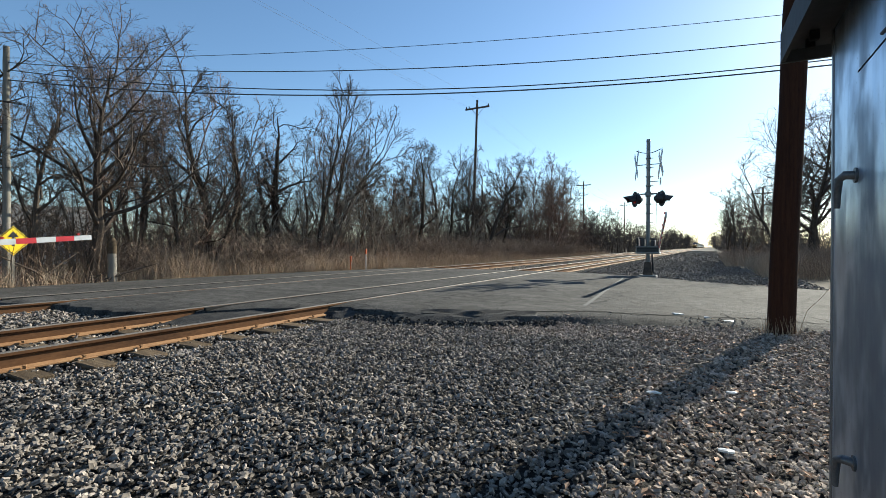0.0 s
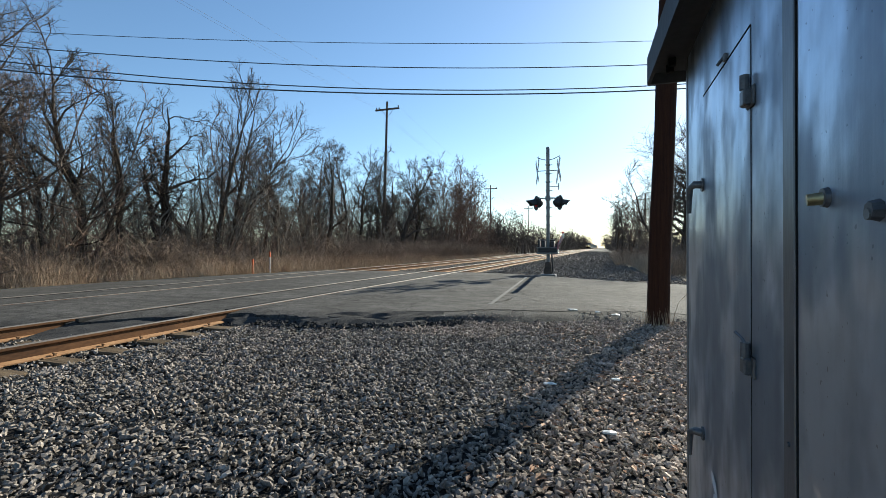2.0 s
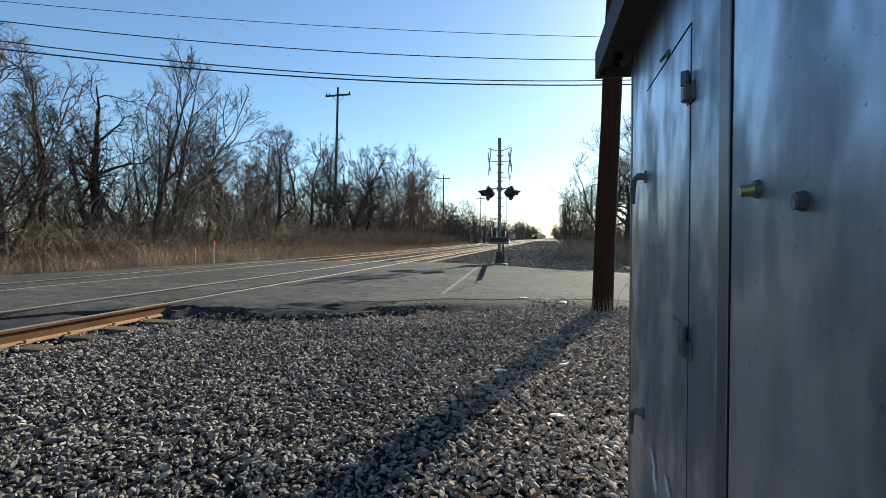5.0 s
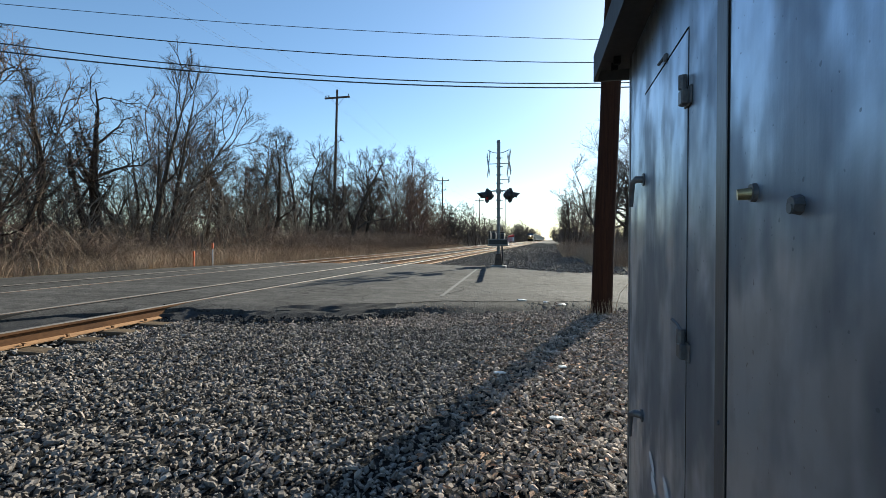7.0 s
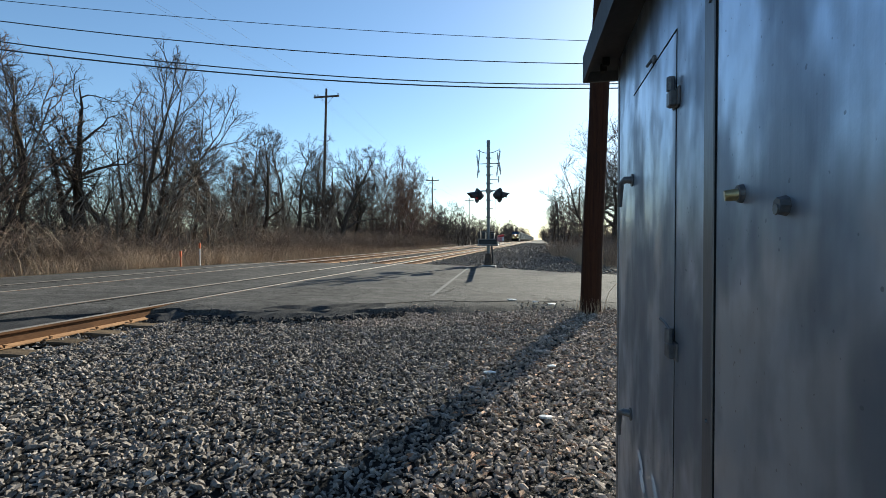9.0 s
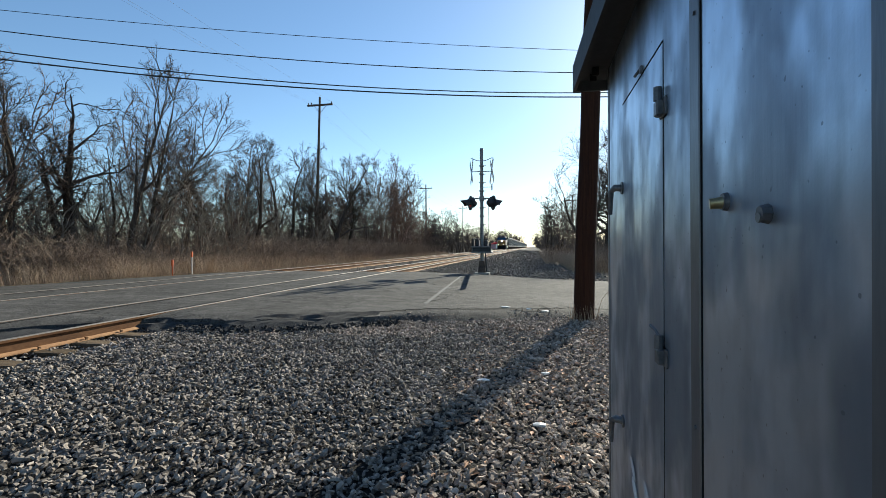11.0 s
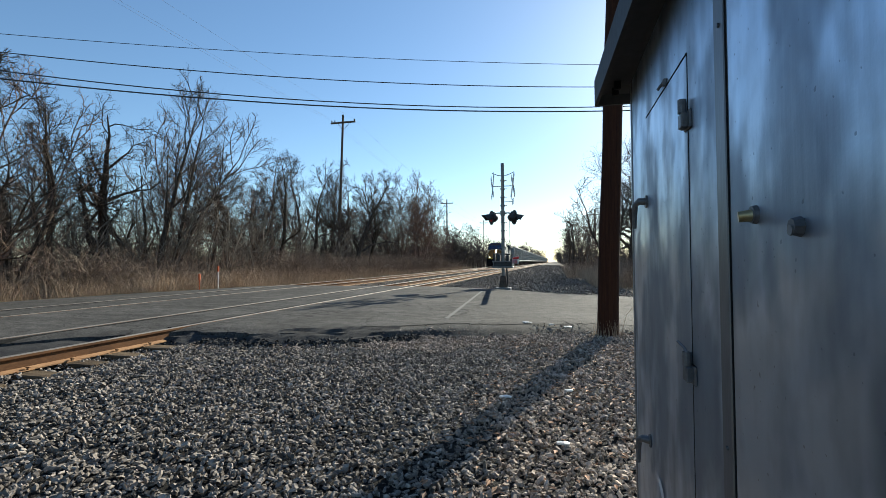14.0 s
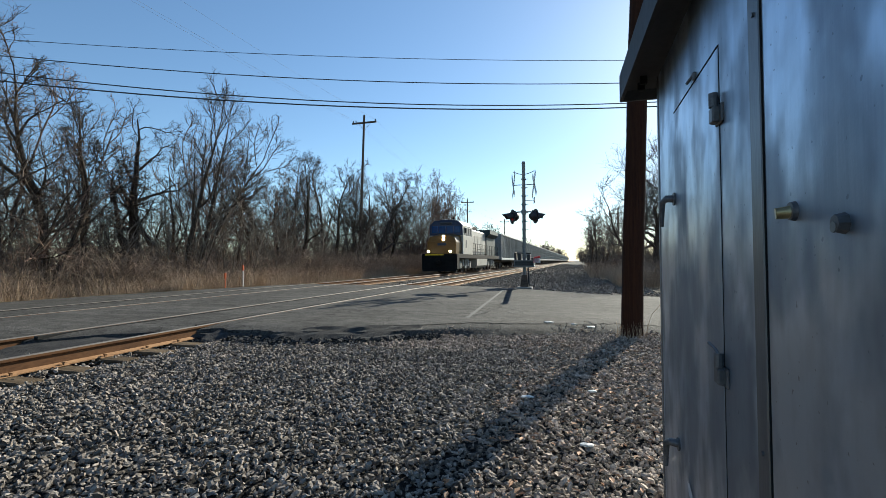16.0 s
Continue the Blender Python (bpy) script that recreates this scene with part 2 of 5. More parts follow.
M_ORANGE = material("orange marker", (0.480, 0.080, 0.016), (0.600, 0.128, 0.032), 0.6, scale=6, fine=60, bump=0.05)
M_CONCRETE = material("old concrete", (0.168, 0.161, 0.147), (0.266, 0.259, 0.238), 0.9, scale=5, fine=60, bump=0.4)
M_REDLENS = glow("red lamp lens", (0.3, 0.01, 0.01), 0.08)
M_LAMP = glow("warm headlight", (1.0, 0.80, 0.48), 16.0)
M_DITCH = glow("warm ditch light", (1.0, 0.80, 0.48), 6.0)
M_NAVY = material("dark blue loco paint", (0.006, 0.016, 0.048), (0.011, 0.028, 0.075), 0.45, scale=3, fine=40, bump=0.03)
M_GOLD = material("gold loco paint", (0.119, 0.057, 0.005), (0.147, 0.076, 0.010), 0.45, scale=3, fine=40, bump=0.03)
M_LOCOGREY = material("pale grey loco side", (0.270, 0.255, 0.222), (0.390, 0.368, 0.325), 0.55, scale=2, fine=30, bump=0.05)
M_LOCODARK = material("grimy dark underframe", (0.005, 0.005, 0.006), (0.016, 0.015, 0.014), 0.92, scale=4, fine=40, bump=0.2)
M_LOCOGREEN = material("dark radiator blue green", (0.004, 0.014, 0.016), (0.010, 0.025, 0.026), 0.6, scale=4, fine=40, bump=0.1)
# the blue sky mirrored in the panes is put into the base colour
M_WINDSHIELD = material("windshield glass with sky blue", (0.010, 0.045, 0.13), (0.018, 0.070, 0.19), 0.1, scale=2, bump=0, rough_var=0.04)
M_CAR = material("pale grey wagon side", (0.190, 0.200, 0.194), (0.300, 0.310, 0.298), 0.65, scale=1.5, fine=14, bump=0.1, stretch=(1, 1, 0.3), per_object=0.18)
M_TRUCK = material("rusty truck steel", (0.05, 0.04, 0.035), (0.13, 0.10, 0.08), 0.85, scale=5, fine=40, bump=0.2)
M_LITTER = material("crumpled white plastic", (0.465, 0.465, 0.450), (0.615, 0.615, 0.600), 0.5, scale=20, fine=60, bump=0.5)
M_LEAF = material("dry leaf", (0.20, 0.10, 0.05), (0.34, 0.19, 0.10), 0.8, scale=10, bump=0, island=0.4)


# ---- mesh building ----
class Shape:
    """Collects vertices and faces; written out once as one mesh."""

    def __init__(self):
        self.v, self.f, self.mi, self.m = [], [], [], 0

    def add(self, verts, faces):
        k = len(self.v)
        self.v += [tuple(p) for p in verts]
        self.f += [tuple(i + k for i in f) for f in faces]
        self.mi += [self.m] * len(faces)
        return self

    def box(self, x0, x1, y0, y1, z0, z1, c=0.0):
        """A box, with chamfered upright and level edges where c > 0."""
        if c <= 0:
            vs = [(x, y, z) for z in (z0, z1) for y in (y0, y1) for x in (x0, x1)]
            return self.add(vs, [(0, 2, 3, 1), (4, 5, 7, 6), (0, 1, 5, 4), (2, 6, 7, 3), (0, 4, 6, 2), (1, 3, 7, 5)])
        vs, n = [], 8
        for z, k in ((z0, c), (z0 + c, 0), (z1 - c, 0), (z1, c)):
            a0, a1, b0, b1 = x0 + k, x1 - k, y0 + k, y1 - k
            vs += [(a0 + c, b0, z), (a1 - c, b0, z), (a1, b0 + c, z), (a1, b1 - c, z), (a1 - c, b1, z), (a0 + c, b1, z), (a0, b1 - c, z), (a0, b0 + c, z)]
        fs = [tuple(range(n))[::-1], tuple(range(3 * n, 4 * n))]
        for r in range(3):
            fs += [(r * n + i, r * n + (i + 1) % n, (r + 1) * n + (i + 1) % n, (r + 1) * n + i) for i in range(n)]
        return self.add(vs, fs)

    def tube(self, pts, radii, sides=8, caps=True):
        """A tube along points, with a radius at each."""
        pts = [Vector(p) for p in pts]
        if not hasattr(radii, "__len__"):
            radii = [radii] * len(pts)
        vs = []
        d = (pts[1] - pts[0]).normalized()
        u = d.orthogonal().normalized()
        for i, p in enumerate(pts):
            d = (pts[min(i + 1, len(pts) - 1)] - pts[max(i - 1, 0)]).normalized()
            u = (u - d * u.dot(d)).normalized()
            w = d.cross(u)
            for s in range(sides):
                a = 2 * math.pi * s / sides
                vs.append(p + (u * math.cos(a) + w * math.sin(a)) * radii[i])
        fs = []
        for i in range(len(pts) - 1):
            fs += [(i * sides + s, i * sides + (s + 1) % sides, (i + 1) * sides + (s + 1) % sides, (i + 1) * sides + s) for s in range(sides)]
        if caps:
            fs += [tuple(range(sides))[::-1], tuple(range((len(pts) - 1) * sides, len(pts) * sides))]
        return self.add(vs, fs)

    def prism(self, outline, axis, a, b):
        """An outline of (u, v) swept along axis 'x', 'y' or 'z' from a to b."""
        put = {"x": lambda u, v, w: (w, u, v), "y": lambda u, v, w: (u, w, v), "z": lambda u, v, w: (u, v, w)}[axis]
        n = len(outline)
        vs = [put(u, v, a) for u, v in outline] + [put(u, v, b) for u, v in outline]
        fs = [tuple(range(n))[::-1], tuple(range(n, 2 * n))] + [(i, (i + 1) % n, n + (i + 1) % n, n + i) for i in range(n)]
        return self.add(vs, fs)

    def lean(self, k, z0):
        """Shears the shape along y, k metres for each metre above z0."""
        self.v = [(x, y + k * (z - z0), z) for x, y, z in self.v]
        return self

    def mesh(self, name, *mats, smooth=False):
        me = bpy.data.meshes.new(name)
        me.from_pydata(self.v, [], self.f)
        for m in mats:
            me.materials.append(m)
        if len(mats) > 1:
            me.polygons.foreach_set("material_index", self.mi)
        bm = bmesh.new()
        bm.from_mesh(me)
        if len(self.f) < 20000:
            bmesh.ops.recalc_face_normals(bm, faces=bm.faces)
        bm.to_mesh(me)
        bm.free()
        if smooth:
            me.polygons.foreach_set("use_smooth", [True] * len(me.polygons))
            me.set_sharp_from_angle(angle=radians(40))
        return me


def thing(name, label, category, group="", kind="", at=None):
    """An empty that carries the parts of a thing."""
    ob = tagged(new(name), label, category, group, kind)
    ob.empty_display_size = 0.1
    if at is not None:
        ob.matrix_basis = at
    return ob


def part(name, shape, mat, parent, label="", at=None, smooth=False):
    mats = mat if isinstance(mat, (list, tuple)) else (mat,)
    ob = new(name, shape.mesh(name, *mats, smooth=smooth) if isinstance(shape, Shape) else shape)
    ob.parent = parent
    if at is not None:
        ob.matrix_basis = at
    if label:
        tagged(ob, label)
    return ob


def solid(name, shape, mat, label, category="", kind="", group="", smooth=False):
    mats = mat if isinstance(mat, (list, tuple)) else (mat,)
    return tagged(new(name, shape.mesh(name, *mats, smooth=smooth)), label, category, group, kind)


def lerp(table, x):
    return float(np.interp(x, [p[0] for p in table], [p[1] for p in table]))


def wob(x, y, s=1.0, k=0.0):
    return noise.noise(Vector((x * s, y * s, k)))


# ---- the lie of the land: tracks run along y, rail heads at z = 0 ----
TRACK_1, TRACK_2, HALF_GAUGE = -0.79, -5.33, 0.755
NEAR_EDGE = [(-7.7, -70), (-7.2, -6), (-6.9, 1.5), (-6.4, 3.2), (-4.4, 3.6), (-1.9, 4.0), (-1.2, 4.9), (0.1, 6.1), (1.4, 6.1), (2.6, 6.7), (3.9, 7.75), (6.5, 8.85), (9, 9.2), (40, 10.5)]
FAR_EDGE = [(-10.5, 5.5), (-10.0, 10.5), (-9.0, 14.0), (-6.3, 18.6), (0, 18.6), (3.3, 18.5), (6, 17.2), (9, 17.0), (40, 18)]


def road_z(x):
    return -0.014 - 0.03 * min(max(0, x - 1.0), 8) - 0.03 * max(0, -7.0 - x)


def ground_z(x, y):
    """Ballast and earth round the crossing; falls off beyond the shoulders."""
    z = -0.20 - 0.022 * min(max(0.0, x - 1.0), 4.0) + 0.02 * wob(x, y, 0.9) + 0.012 * wob(x, y, 3.1, 2)
    if -2.5 < x < 0.6 and y < 6.4:
        z -= 0.055
    if x < -8:
        z -= 0.06 * min(-8 - x, 6)
    if x > 8.5:
        z -= 0.02 * min(x - 8.5, 8)
    return z


def build_ground():
    s = Shape()
    xs = sorted(set([round(-16 + 0.25 * i, 3) for i in range(113)] + [-2500, -900, -300, -120, -60, -35, -22, 18, 30, 60, 120, 300, 900, 2500]))
    ys = sorted(set([round(-3 + 0.25 * i, 3) for i in range(100)] + [24, 27, 30, 34, 40, 48, 60, 80, 120, 200, 400, 900, 2500, -6, -12, -30, -80, -300, -900]))
    nx = len(xs)
    vs = [(x, y, ground_z(x, y)) for y in ys for x in xs]
    fs, mi = [], []
    for j in range(len(ys) - 1):
        for i in range(nx - 1):
            fs.append((j * nx + i, j * nx + i + 1, (j + 1) * nx + i + 1, (j + 1) * nx + i))
            cx = (xs[i] + xs[i + 1]) / 2
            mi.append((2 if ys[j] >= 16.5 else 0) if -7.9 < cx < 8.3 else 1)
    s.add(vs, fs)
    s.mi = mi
    solid("ground", s, (M_GRAVEL_SHADE, M_EARTH, M_BED_FAR), "crushed stone bed, near-black for shade between stones, and brown earth beside the railway", "ground", "structure", smooth=True)


def build_road():
    s = Shape()
    xs = np.concatenate([np.arange(-10.5, -6.3, 0.1), np.arange(-6.3, 12, 0.06), np.arange(12, 40.1, 1.0)])
    rows = 26
    vs, fs = [], []
    for x in xs:
        x = float(x)
        yn = lerp(NEAR_EDGE, x) + 0.20 * wob(x, 3, 0.8) + 0.14 * wob(x, 7, 2.6) + 0.07 * wob(x, 1, 9.0)
        yf = lerp(FAR_EDGE, x) + 0.12 * wob(x, 5, 0.9) + 0.06 * wob(x, 9, 4.0)
        if x < -6.9:
            yn = lerp(NEAR_EDGE, x)
        sk = lerp([(0.5, 0.05), (3.2, 0.08), (4.4, 0.4), (12, 0.7)], x)
        col = [(x, yn - sk, min(road_z(x) - 0.20, ground_z(x, yn) - 0.02)), (x, yn - 0.3 * sk, road_z(x) - 0.075)]
        for r in range(rows):
            t = (r / (rows - 1)) ** 1.5
            y = yn + (yf - yn) * t
            edge = max(0, 1 - (y - yn) / 0.5)
            col.append((x, y, road_z(x) - 0.045 * edge * edge + 0.006 * wob(x, y, 1.3, 4)))
        col += [(x, yf + 0.05, road_z(x) - 0.24)]
        vs += col
    n = rows + 3
    for i in range(len(xs) - 1):
        for r in range(n - 1):
            fs.append((i * n + r, (i + 1) * n + r, (i + 1) * n + r + 1, i * n + r + 1))
    s.add(vs, fs)
    road = solid("road", s, M_ASPHALT, "worn grey asphalt road over the level crossing", "road", "structure", smooth=True)
    # worn stop line
    st = Shape()
    k = 60
    for i in range(k):
        a, b = i / k, (i + 1) / k
        q = []
        for t in (a, b):
            x, y = 3.72 + (3.13 - 3.72) * t, 8.7 + (16.9 - 8.7) * t
            w = 0.038 + 0.02 * wob(t * 40, 0, 1)
            q.append([(x - w, y), (x + w, y)])
        st.add([(x, y, road_z(x) + 0.008) for x, y in (q[0][0], q[0][1], q[1][1], q[1][0])], [(0, 1, 2, 3)])
    part("stop_line", st, M_PAINT, road, "worn white stop line")
    # dark strips of asphalt packed against the rails
    for c in (TRACK_1, TRACK_2):
        for sgn in (-1, 1):
            rx = c + sgn * HALF_GAUGE
            y0, y1 = lerp(NEAR_EDGE, rx), lerp(FAR_EDGE, rx)
            fl = Shape().box(rx - sgn * 0.125 - 0.035, rx - sgn * 0.125 + 0.035, y0 + 0.1, y1 - 0.1, -0.05, -0.004)
            part("flangeway", fl, M_CRACK_SHADE, road)
    # cracks
    rnd = random.Random(5)
    cr = Shape()
    for _ in range(60):
        x, y = rnd.uniform(2.5, 11), rnd.uniform(9.2, 16)
        a = rnd.choice((0.1, 1.4, 2.0, -0.2)) + rnd.uniform(-0.3, 0.3)
        for _ in range(rnd.randint(8, 24)):
            a += rnd.uniform(-0.5, 0.5)
            nx_, ny_ = x + 0.12 * math.cos(a), y + 0.12 * math.sin(a)
            w = rnd.uniform(0.005, 0.016)
            px, py = -math.sin(a) * w, math.cos(a) * w
            cr.add([(x - px, y - py, road_z(x) + 0.0075), (nx_ - px, ny_ - py, road_z(nx_) + 0.0075), (nx_ + px, ny_ + py, road_z(nx_) + 0.0075), (x + px, y + py, road_z(x) + 0.0075)], [(0, 1, 2, 3)])
            x, y = nx_, ny_
    # dark ribbon painting the shadow line of the ragged, broken near edge
    x = 2.5
    prev = None
    while x < 7.4:
        y = lerp(NEAR_EDGE, x) + 0.30 + 0.16 * wob(x, 2, 2.1) + 0.06 * wob(x, 5, 8.0)
        w = 0.012 + 0.03 * abs(wob(x, 1, 2.7))
        if prev:
            px, py, pw = prev
            z = road_z(x) - 0.006
            cr.add([(px, py - pw, z), (x, y - w, z), (x, y + w, z + 0.012), (px, py + pw, z + 0.012)], [(0, 1, 2, 3)])
        prev = (x, y, w)
        x += 0.05
    # holds the cracks and the painted edge shadow
    part("crack", cr, M_CRACK_SHADE, road)
    # crumbled dark lip of asphalt along the broken edge
    lip = Shape()
    k, m = 60, 7
    lv = []
    for i in range(k + 1):
        x = -0.05 + 3.3 * i / k
        y1 = lerp(NEAR_EDGE, x) + 0.25
        for r in range(m):
            v = r / (m - 1)
            out = 0.62 * (0.6 + 0.7 * wob(x, 2, 1.7)) * min(1, (3.3 - x) * 1.2 + 0.15)
            lv.append((x, y1 - (out + 0.25) * (1 - v) + 0.05 * wob(x, v, 6), -0.235 + 0.185 * v ** 0.7 + (0.045 * wob(x, 2 * v, 2.3) + 0.014 * wob(x, 3 * v, 7.0) if v > 0 else 0)))
    lip.add(lv, [(i * m + r, (i + 1) * m + r, (i + 1) * m + r + 1, i * m + r + 1) for i in range(k) for r in range(m - 1)])
    part("asphalt_patch", lip, M_ASPHALT_NEW, road, "crumbled dark asphalt lip")
    pm = Shape()
    k = 16
    pv = []
    for r in range(7):
        for i in range(k + 1):
            u, v = i / k, r / 6
            x = -1.46 + 1.34 * u
            y = 3.5 + 1.9 * u + 1.5 * v + 0.12 * wob(x, v, 4)
            pv.append((x, y, -0.27 + 0.235 * v ** 0.6 + (0.03 * wob(x, y, 5) if 0 < v < 1 else 0)))
    pm.add(pv, [(r * (k + 1) + i, r * (k + 1) + i + 1, (r + 1) * (k + 1) + i + 1, (r + 1) * (k + 1) + i) for r in range(6) for i in range(k)])
    part("asphalt_patch", pm, M_ASPHALT_NEW, road)


RAIL_PROFILE = [(-0.07, -0.185), (0.07, -0.185), (0.07, -0.172), (0.012, -0.15), (0.009, -0.05), (0.036, -0.036), (0.036, -0.008), (0.026, 0.0), (-0.026, 0.0), (-0.036, -0.008), (-0.036, -0.036), (-0.009, -0.05), (-0.012, -0.15), (-0.07, -0.172)]


def build_tracks():
    tie = Shape().box(-1.28, 1.28, -0.115, 0.115, -0.36, -0.188, 0.012).mesh("tie", M_TIE)
    plate = Shape().box(-0.1, 0.1, -0.09, 0.09, -0.188, -0.174, 0.004).mesh("tie_plate", M_RAIL)
    spike = Shape().box(-0.012, 0.012, -0.012, 0.012, -0.18, -0.145).box(-0.022, 0.022, -0.018, 0.018, -0.15, -0.138, 0.004).mesh("spike", M_RAIL)
    rnd = random.Random(3)
    for c, label in ((TRACK_1, "rusty steel railway track on wooden ties beside the gravel"), (TRACK_2, "second rusty railway track in use by the train")):
        track = thing("railway_track", label, "railway track", "two parallel tracks", "structure")
        for sgn in (-1, 1):
            x = c + sgn * HALF_GAUGE
            s = Shape()
            ys = [-60, 0, 3, 8, 18, 40, 80, 160, 320, 640, 1200]
            n = len(RAIL_PROFILE)
            vs = [(x + u, y, v) for y in ys for u, v in RAIL_PROFILE]
            fs, mi = [], []
            for j in range(len(ys) - 1):
                for i in range(n):
                    fs.append((j * n + i, j * n + (i + 1) % n, (j + 1) * n + (i + 1) % n, (j + 1) * n + i))
                    # 1 worn head, 2 web and head sides with painted shade, 0 plain rust
                    mi.append(1 if i in (6, 7, 8) else (2 if i in (3, 4, 5, 9, 10, 11) else 0))
            s.add(vs, fs)
            s.mi = mi
            part("rail", s, (M_RAIL, M_RAILTOP, M_RAIL_SHADED), track, "rusty rail with a worn bright head")
        y = -3.0
        while y < 76:
            if not lerp(NEAR_EDGE, c) + 0.6 < y < lerp(FAR_EDGE, c) - 0.2:
                part("tie", tie, M_TIE, track, at=pose(c + rnd.uniform(-0.05, 0.05), y + rnd.uniform(-0.03, 0.03), rnd.uniform(-0.012, 0.004), 0, 0, rnd.uniform(-1.5, 1.5)))
                if y < 6.5:
                    for sgn in (-1, 1):
                        part("tie_plate", plate, M_RAIL, track, at=pose(c + sgn * HALF_GAUGE, y, 0))
                        for k in (-0.085, 0.085):
                            part("spike", spike, M_RAIL, track, at=pose(c + sgn * HALF_GAUGE + k, y + rnd.uniform(-0.05, 0.05), 0, 0, 0, rnd.uniform(-20, 20)))
            y += 0.53


def stones(name, spots, mat, label, seed, smin, smax):
    """Many angular stones in one mesh: jittered six-sided blocks."""
    r = np.random.RandomState(seed)
    k = len(spots)
    ang = 2 * np.pi * np.arange(5) / 5
    ring = np.stack([np.cos(ang), np.sin(ang)], 1)
    base = np.concatenate([np.concatenate([ring, -np.ones((5, 1))], 1), np.concatenate([ring * 0.7, np.ones((5, 1))], 1)])
    size = smin + (smax - smin) * r.rand(k) ** 1.4
    v = base[None] * (1 + r.uniform(-0.38, 0.28, (k, 10, 3)))
    v[:, 5:, :2] += r.uniform(-0.35, 0.35, (k, 1, 2))
    v *= (size[:, None] * np.stack([r.uniform(0.85, 1.6, k), r.uniform(0.5, 0.95, k), r.uniform(0.2, 0.42, k)], 1))[:, None] * 0.56
    q = r.normal(size=(k, 4)) * np.array([1.0, 0.3, 0.3, 1.0])
    q /= np.linalg.norm(q, axis=1)[:, None]
    w, x, y, z = q.T
    R = np.stack([np.stack([1 - 2 * (y * y + z * z), 2 * (x * y - z * w), 2 * (x * z + y * w)], 1),
                  np.stack([2 * (x * y + z * w), 1 - 2 * (x * x + z * z), 2 * (y * z - x * w)], 1),
                  np.stack([2 * (x * z - y * w), 2 * (y * z + x * w), 1 - 2 * (x * x + y * y)], 1)], 1)
    v = np.einsum("kij,kpj->kpi", R, v) + spots[:, None]
    o = 10 * np.arange(k)[:, None, None]
    side = np.array([(s, (s + 1) % 5, 5 + (s + 1) % 5, 5 + s) for s in range(5)])
    f = (side[None] + o).reshape(-1, 4).tolist() + (np.array([[5, 6, 7, 8, 9]])[None] + o).reshape(-1, 5).tolist()
    me = bpy.data.meshes.new(name)
    me.from_pydata(v.reshape(-1, 3).tolist(), [], f)
    me.materials.append(mat)
    return tagged(new(name, me), label, "gravel", kind="stuff")


def spots_in(n, x0, x1, y0, y1, seed, keep=None, lift=0.0):
    r = np.random.RandomState(seed)
    p = np.stack([r.uniform(x0, x1, n), r.uniform(y0, y1, n), np.zeros(n)], 1)
    if keep is not None:
        p = p[[keep(x, y) for x, y, _ in p]]
    p[:, 2] = [ground_z(x, y) + lift for x, y, _ in p]
    p[:, 2] += r.uniform(-0.005, 0.035, len(p))
    return p


def build_ballast():
    off_road = lambda x, y: y < lerp(NEAR_EDGE, x) + 0.05
    a = spots_in(78000, 0.2, 8.2, 0.9, 9.2, 11, off_road)
    back = spots_in(24000, 0.3, 8.2, -4.0, 0.9, 18)
    stones("ballast", back, M_STONE, "grey ballast stones beside the signal case", 28, 0.022, 0.06)
    brown = np.array([x + 0.8 * wob(x, y, 0.7, 6) > 5.6 - 0.12 * (7 - y) or y > lerp(NEAR_EDGE, x) - 0.5 - 0.9 * min(1, max(0, x - 2.5)) - 0.4 * wob(x, y, 1.3, 2) for x, y, _ in a])
    stones("ballast", a[~brown], M_STONE, "loose grey crushed ballast stones", 21, 0.018, 0.049)
    stones("ballast", a[brown], M_STONE_BROWN, "dusty brown ballast stones beside the signal case", 26, 0.018, 0.052)
    b = spots_in(17000, -6.8, 0.2, -1.0, 5.5, 12, lambda x, y: y < lerp(NEAR_EDGE, x) - 0.05, 0.03)
    stones("ballast", b, M_STONE, "grey ballast stones between the rails", 22, 0.024, 0.062)
    c = spots_in(24000, 0.4, 8.8, 17, 45, 13, lambda x, y: y > lerp(FAR_EDGE, x) + 0.05 and (x < 7.3 or y < 25))
    stones("ballast", c, M_STONE_DARK, "brownish ballast beyond the road", 23, 0.04, 0.10)
    c2 = spots_in(7000, 0.4, 7.2, 45, 150, 16)
    stones("ballast", c2, M_STONE_DARK, "coarse ballast far along the line", 27, 0.08, 0.2)
    d = spots_in(7000, -7.9, 0.5, 18.6, 70, 14)
    stones("ballast", d, M_STONE_DARK, "brownish ballast along both tracks", 24, 0.05, 0.11)
    e = spots_in(9000, 0.4, 8.2, 5.6, 10, 15, lambda x, y: lerp(NEAR_EDGE, x) - 0.5 < y < lerp(NEAR_EDGE, x) + 1.1 * random.random() ** 2 and x > 2.6 + 1.4 * random.random())
    e[:, 2] = [road_z(x) - 0.012 - 0.045 * max(0, 1 - (y - lerp(NEAR_EDGE, x)) / 0.5) ** 2 - (0.1 * max(0, lerp(NEAR_EDGE, x) - y) if x > 1 else 0.05) for x, y, _ in e]
    stones("ballast", e, M_STONE_BROWN, "small loose stones on the asphalt edge", 25, 0.012, 0.045)


def build_crumbs():
    r = np.random.RandomState(44)
    x = r.uniform(-0.1, 3.6, 1500)
    y = np.array([lerp(NEAR_EDGE, a) for a in x]) - 0.55 * r.rand(1500) ** 1.2 + 0.1
    z = np.array([ground_z(a, b) for a, b in zip(x, y)]) + r.uniform(0.02, 0.06, 1500)
    stones("asphalt_crumbs", np.stack([x, y, z], 1), M_ASPHALT_NEW, "broken dark crumbs of asphalt along the road edge", 45, 0.02, 0.09)


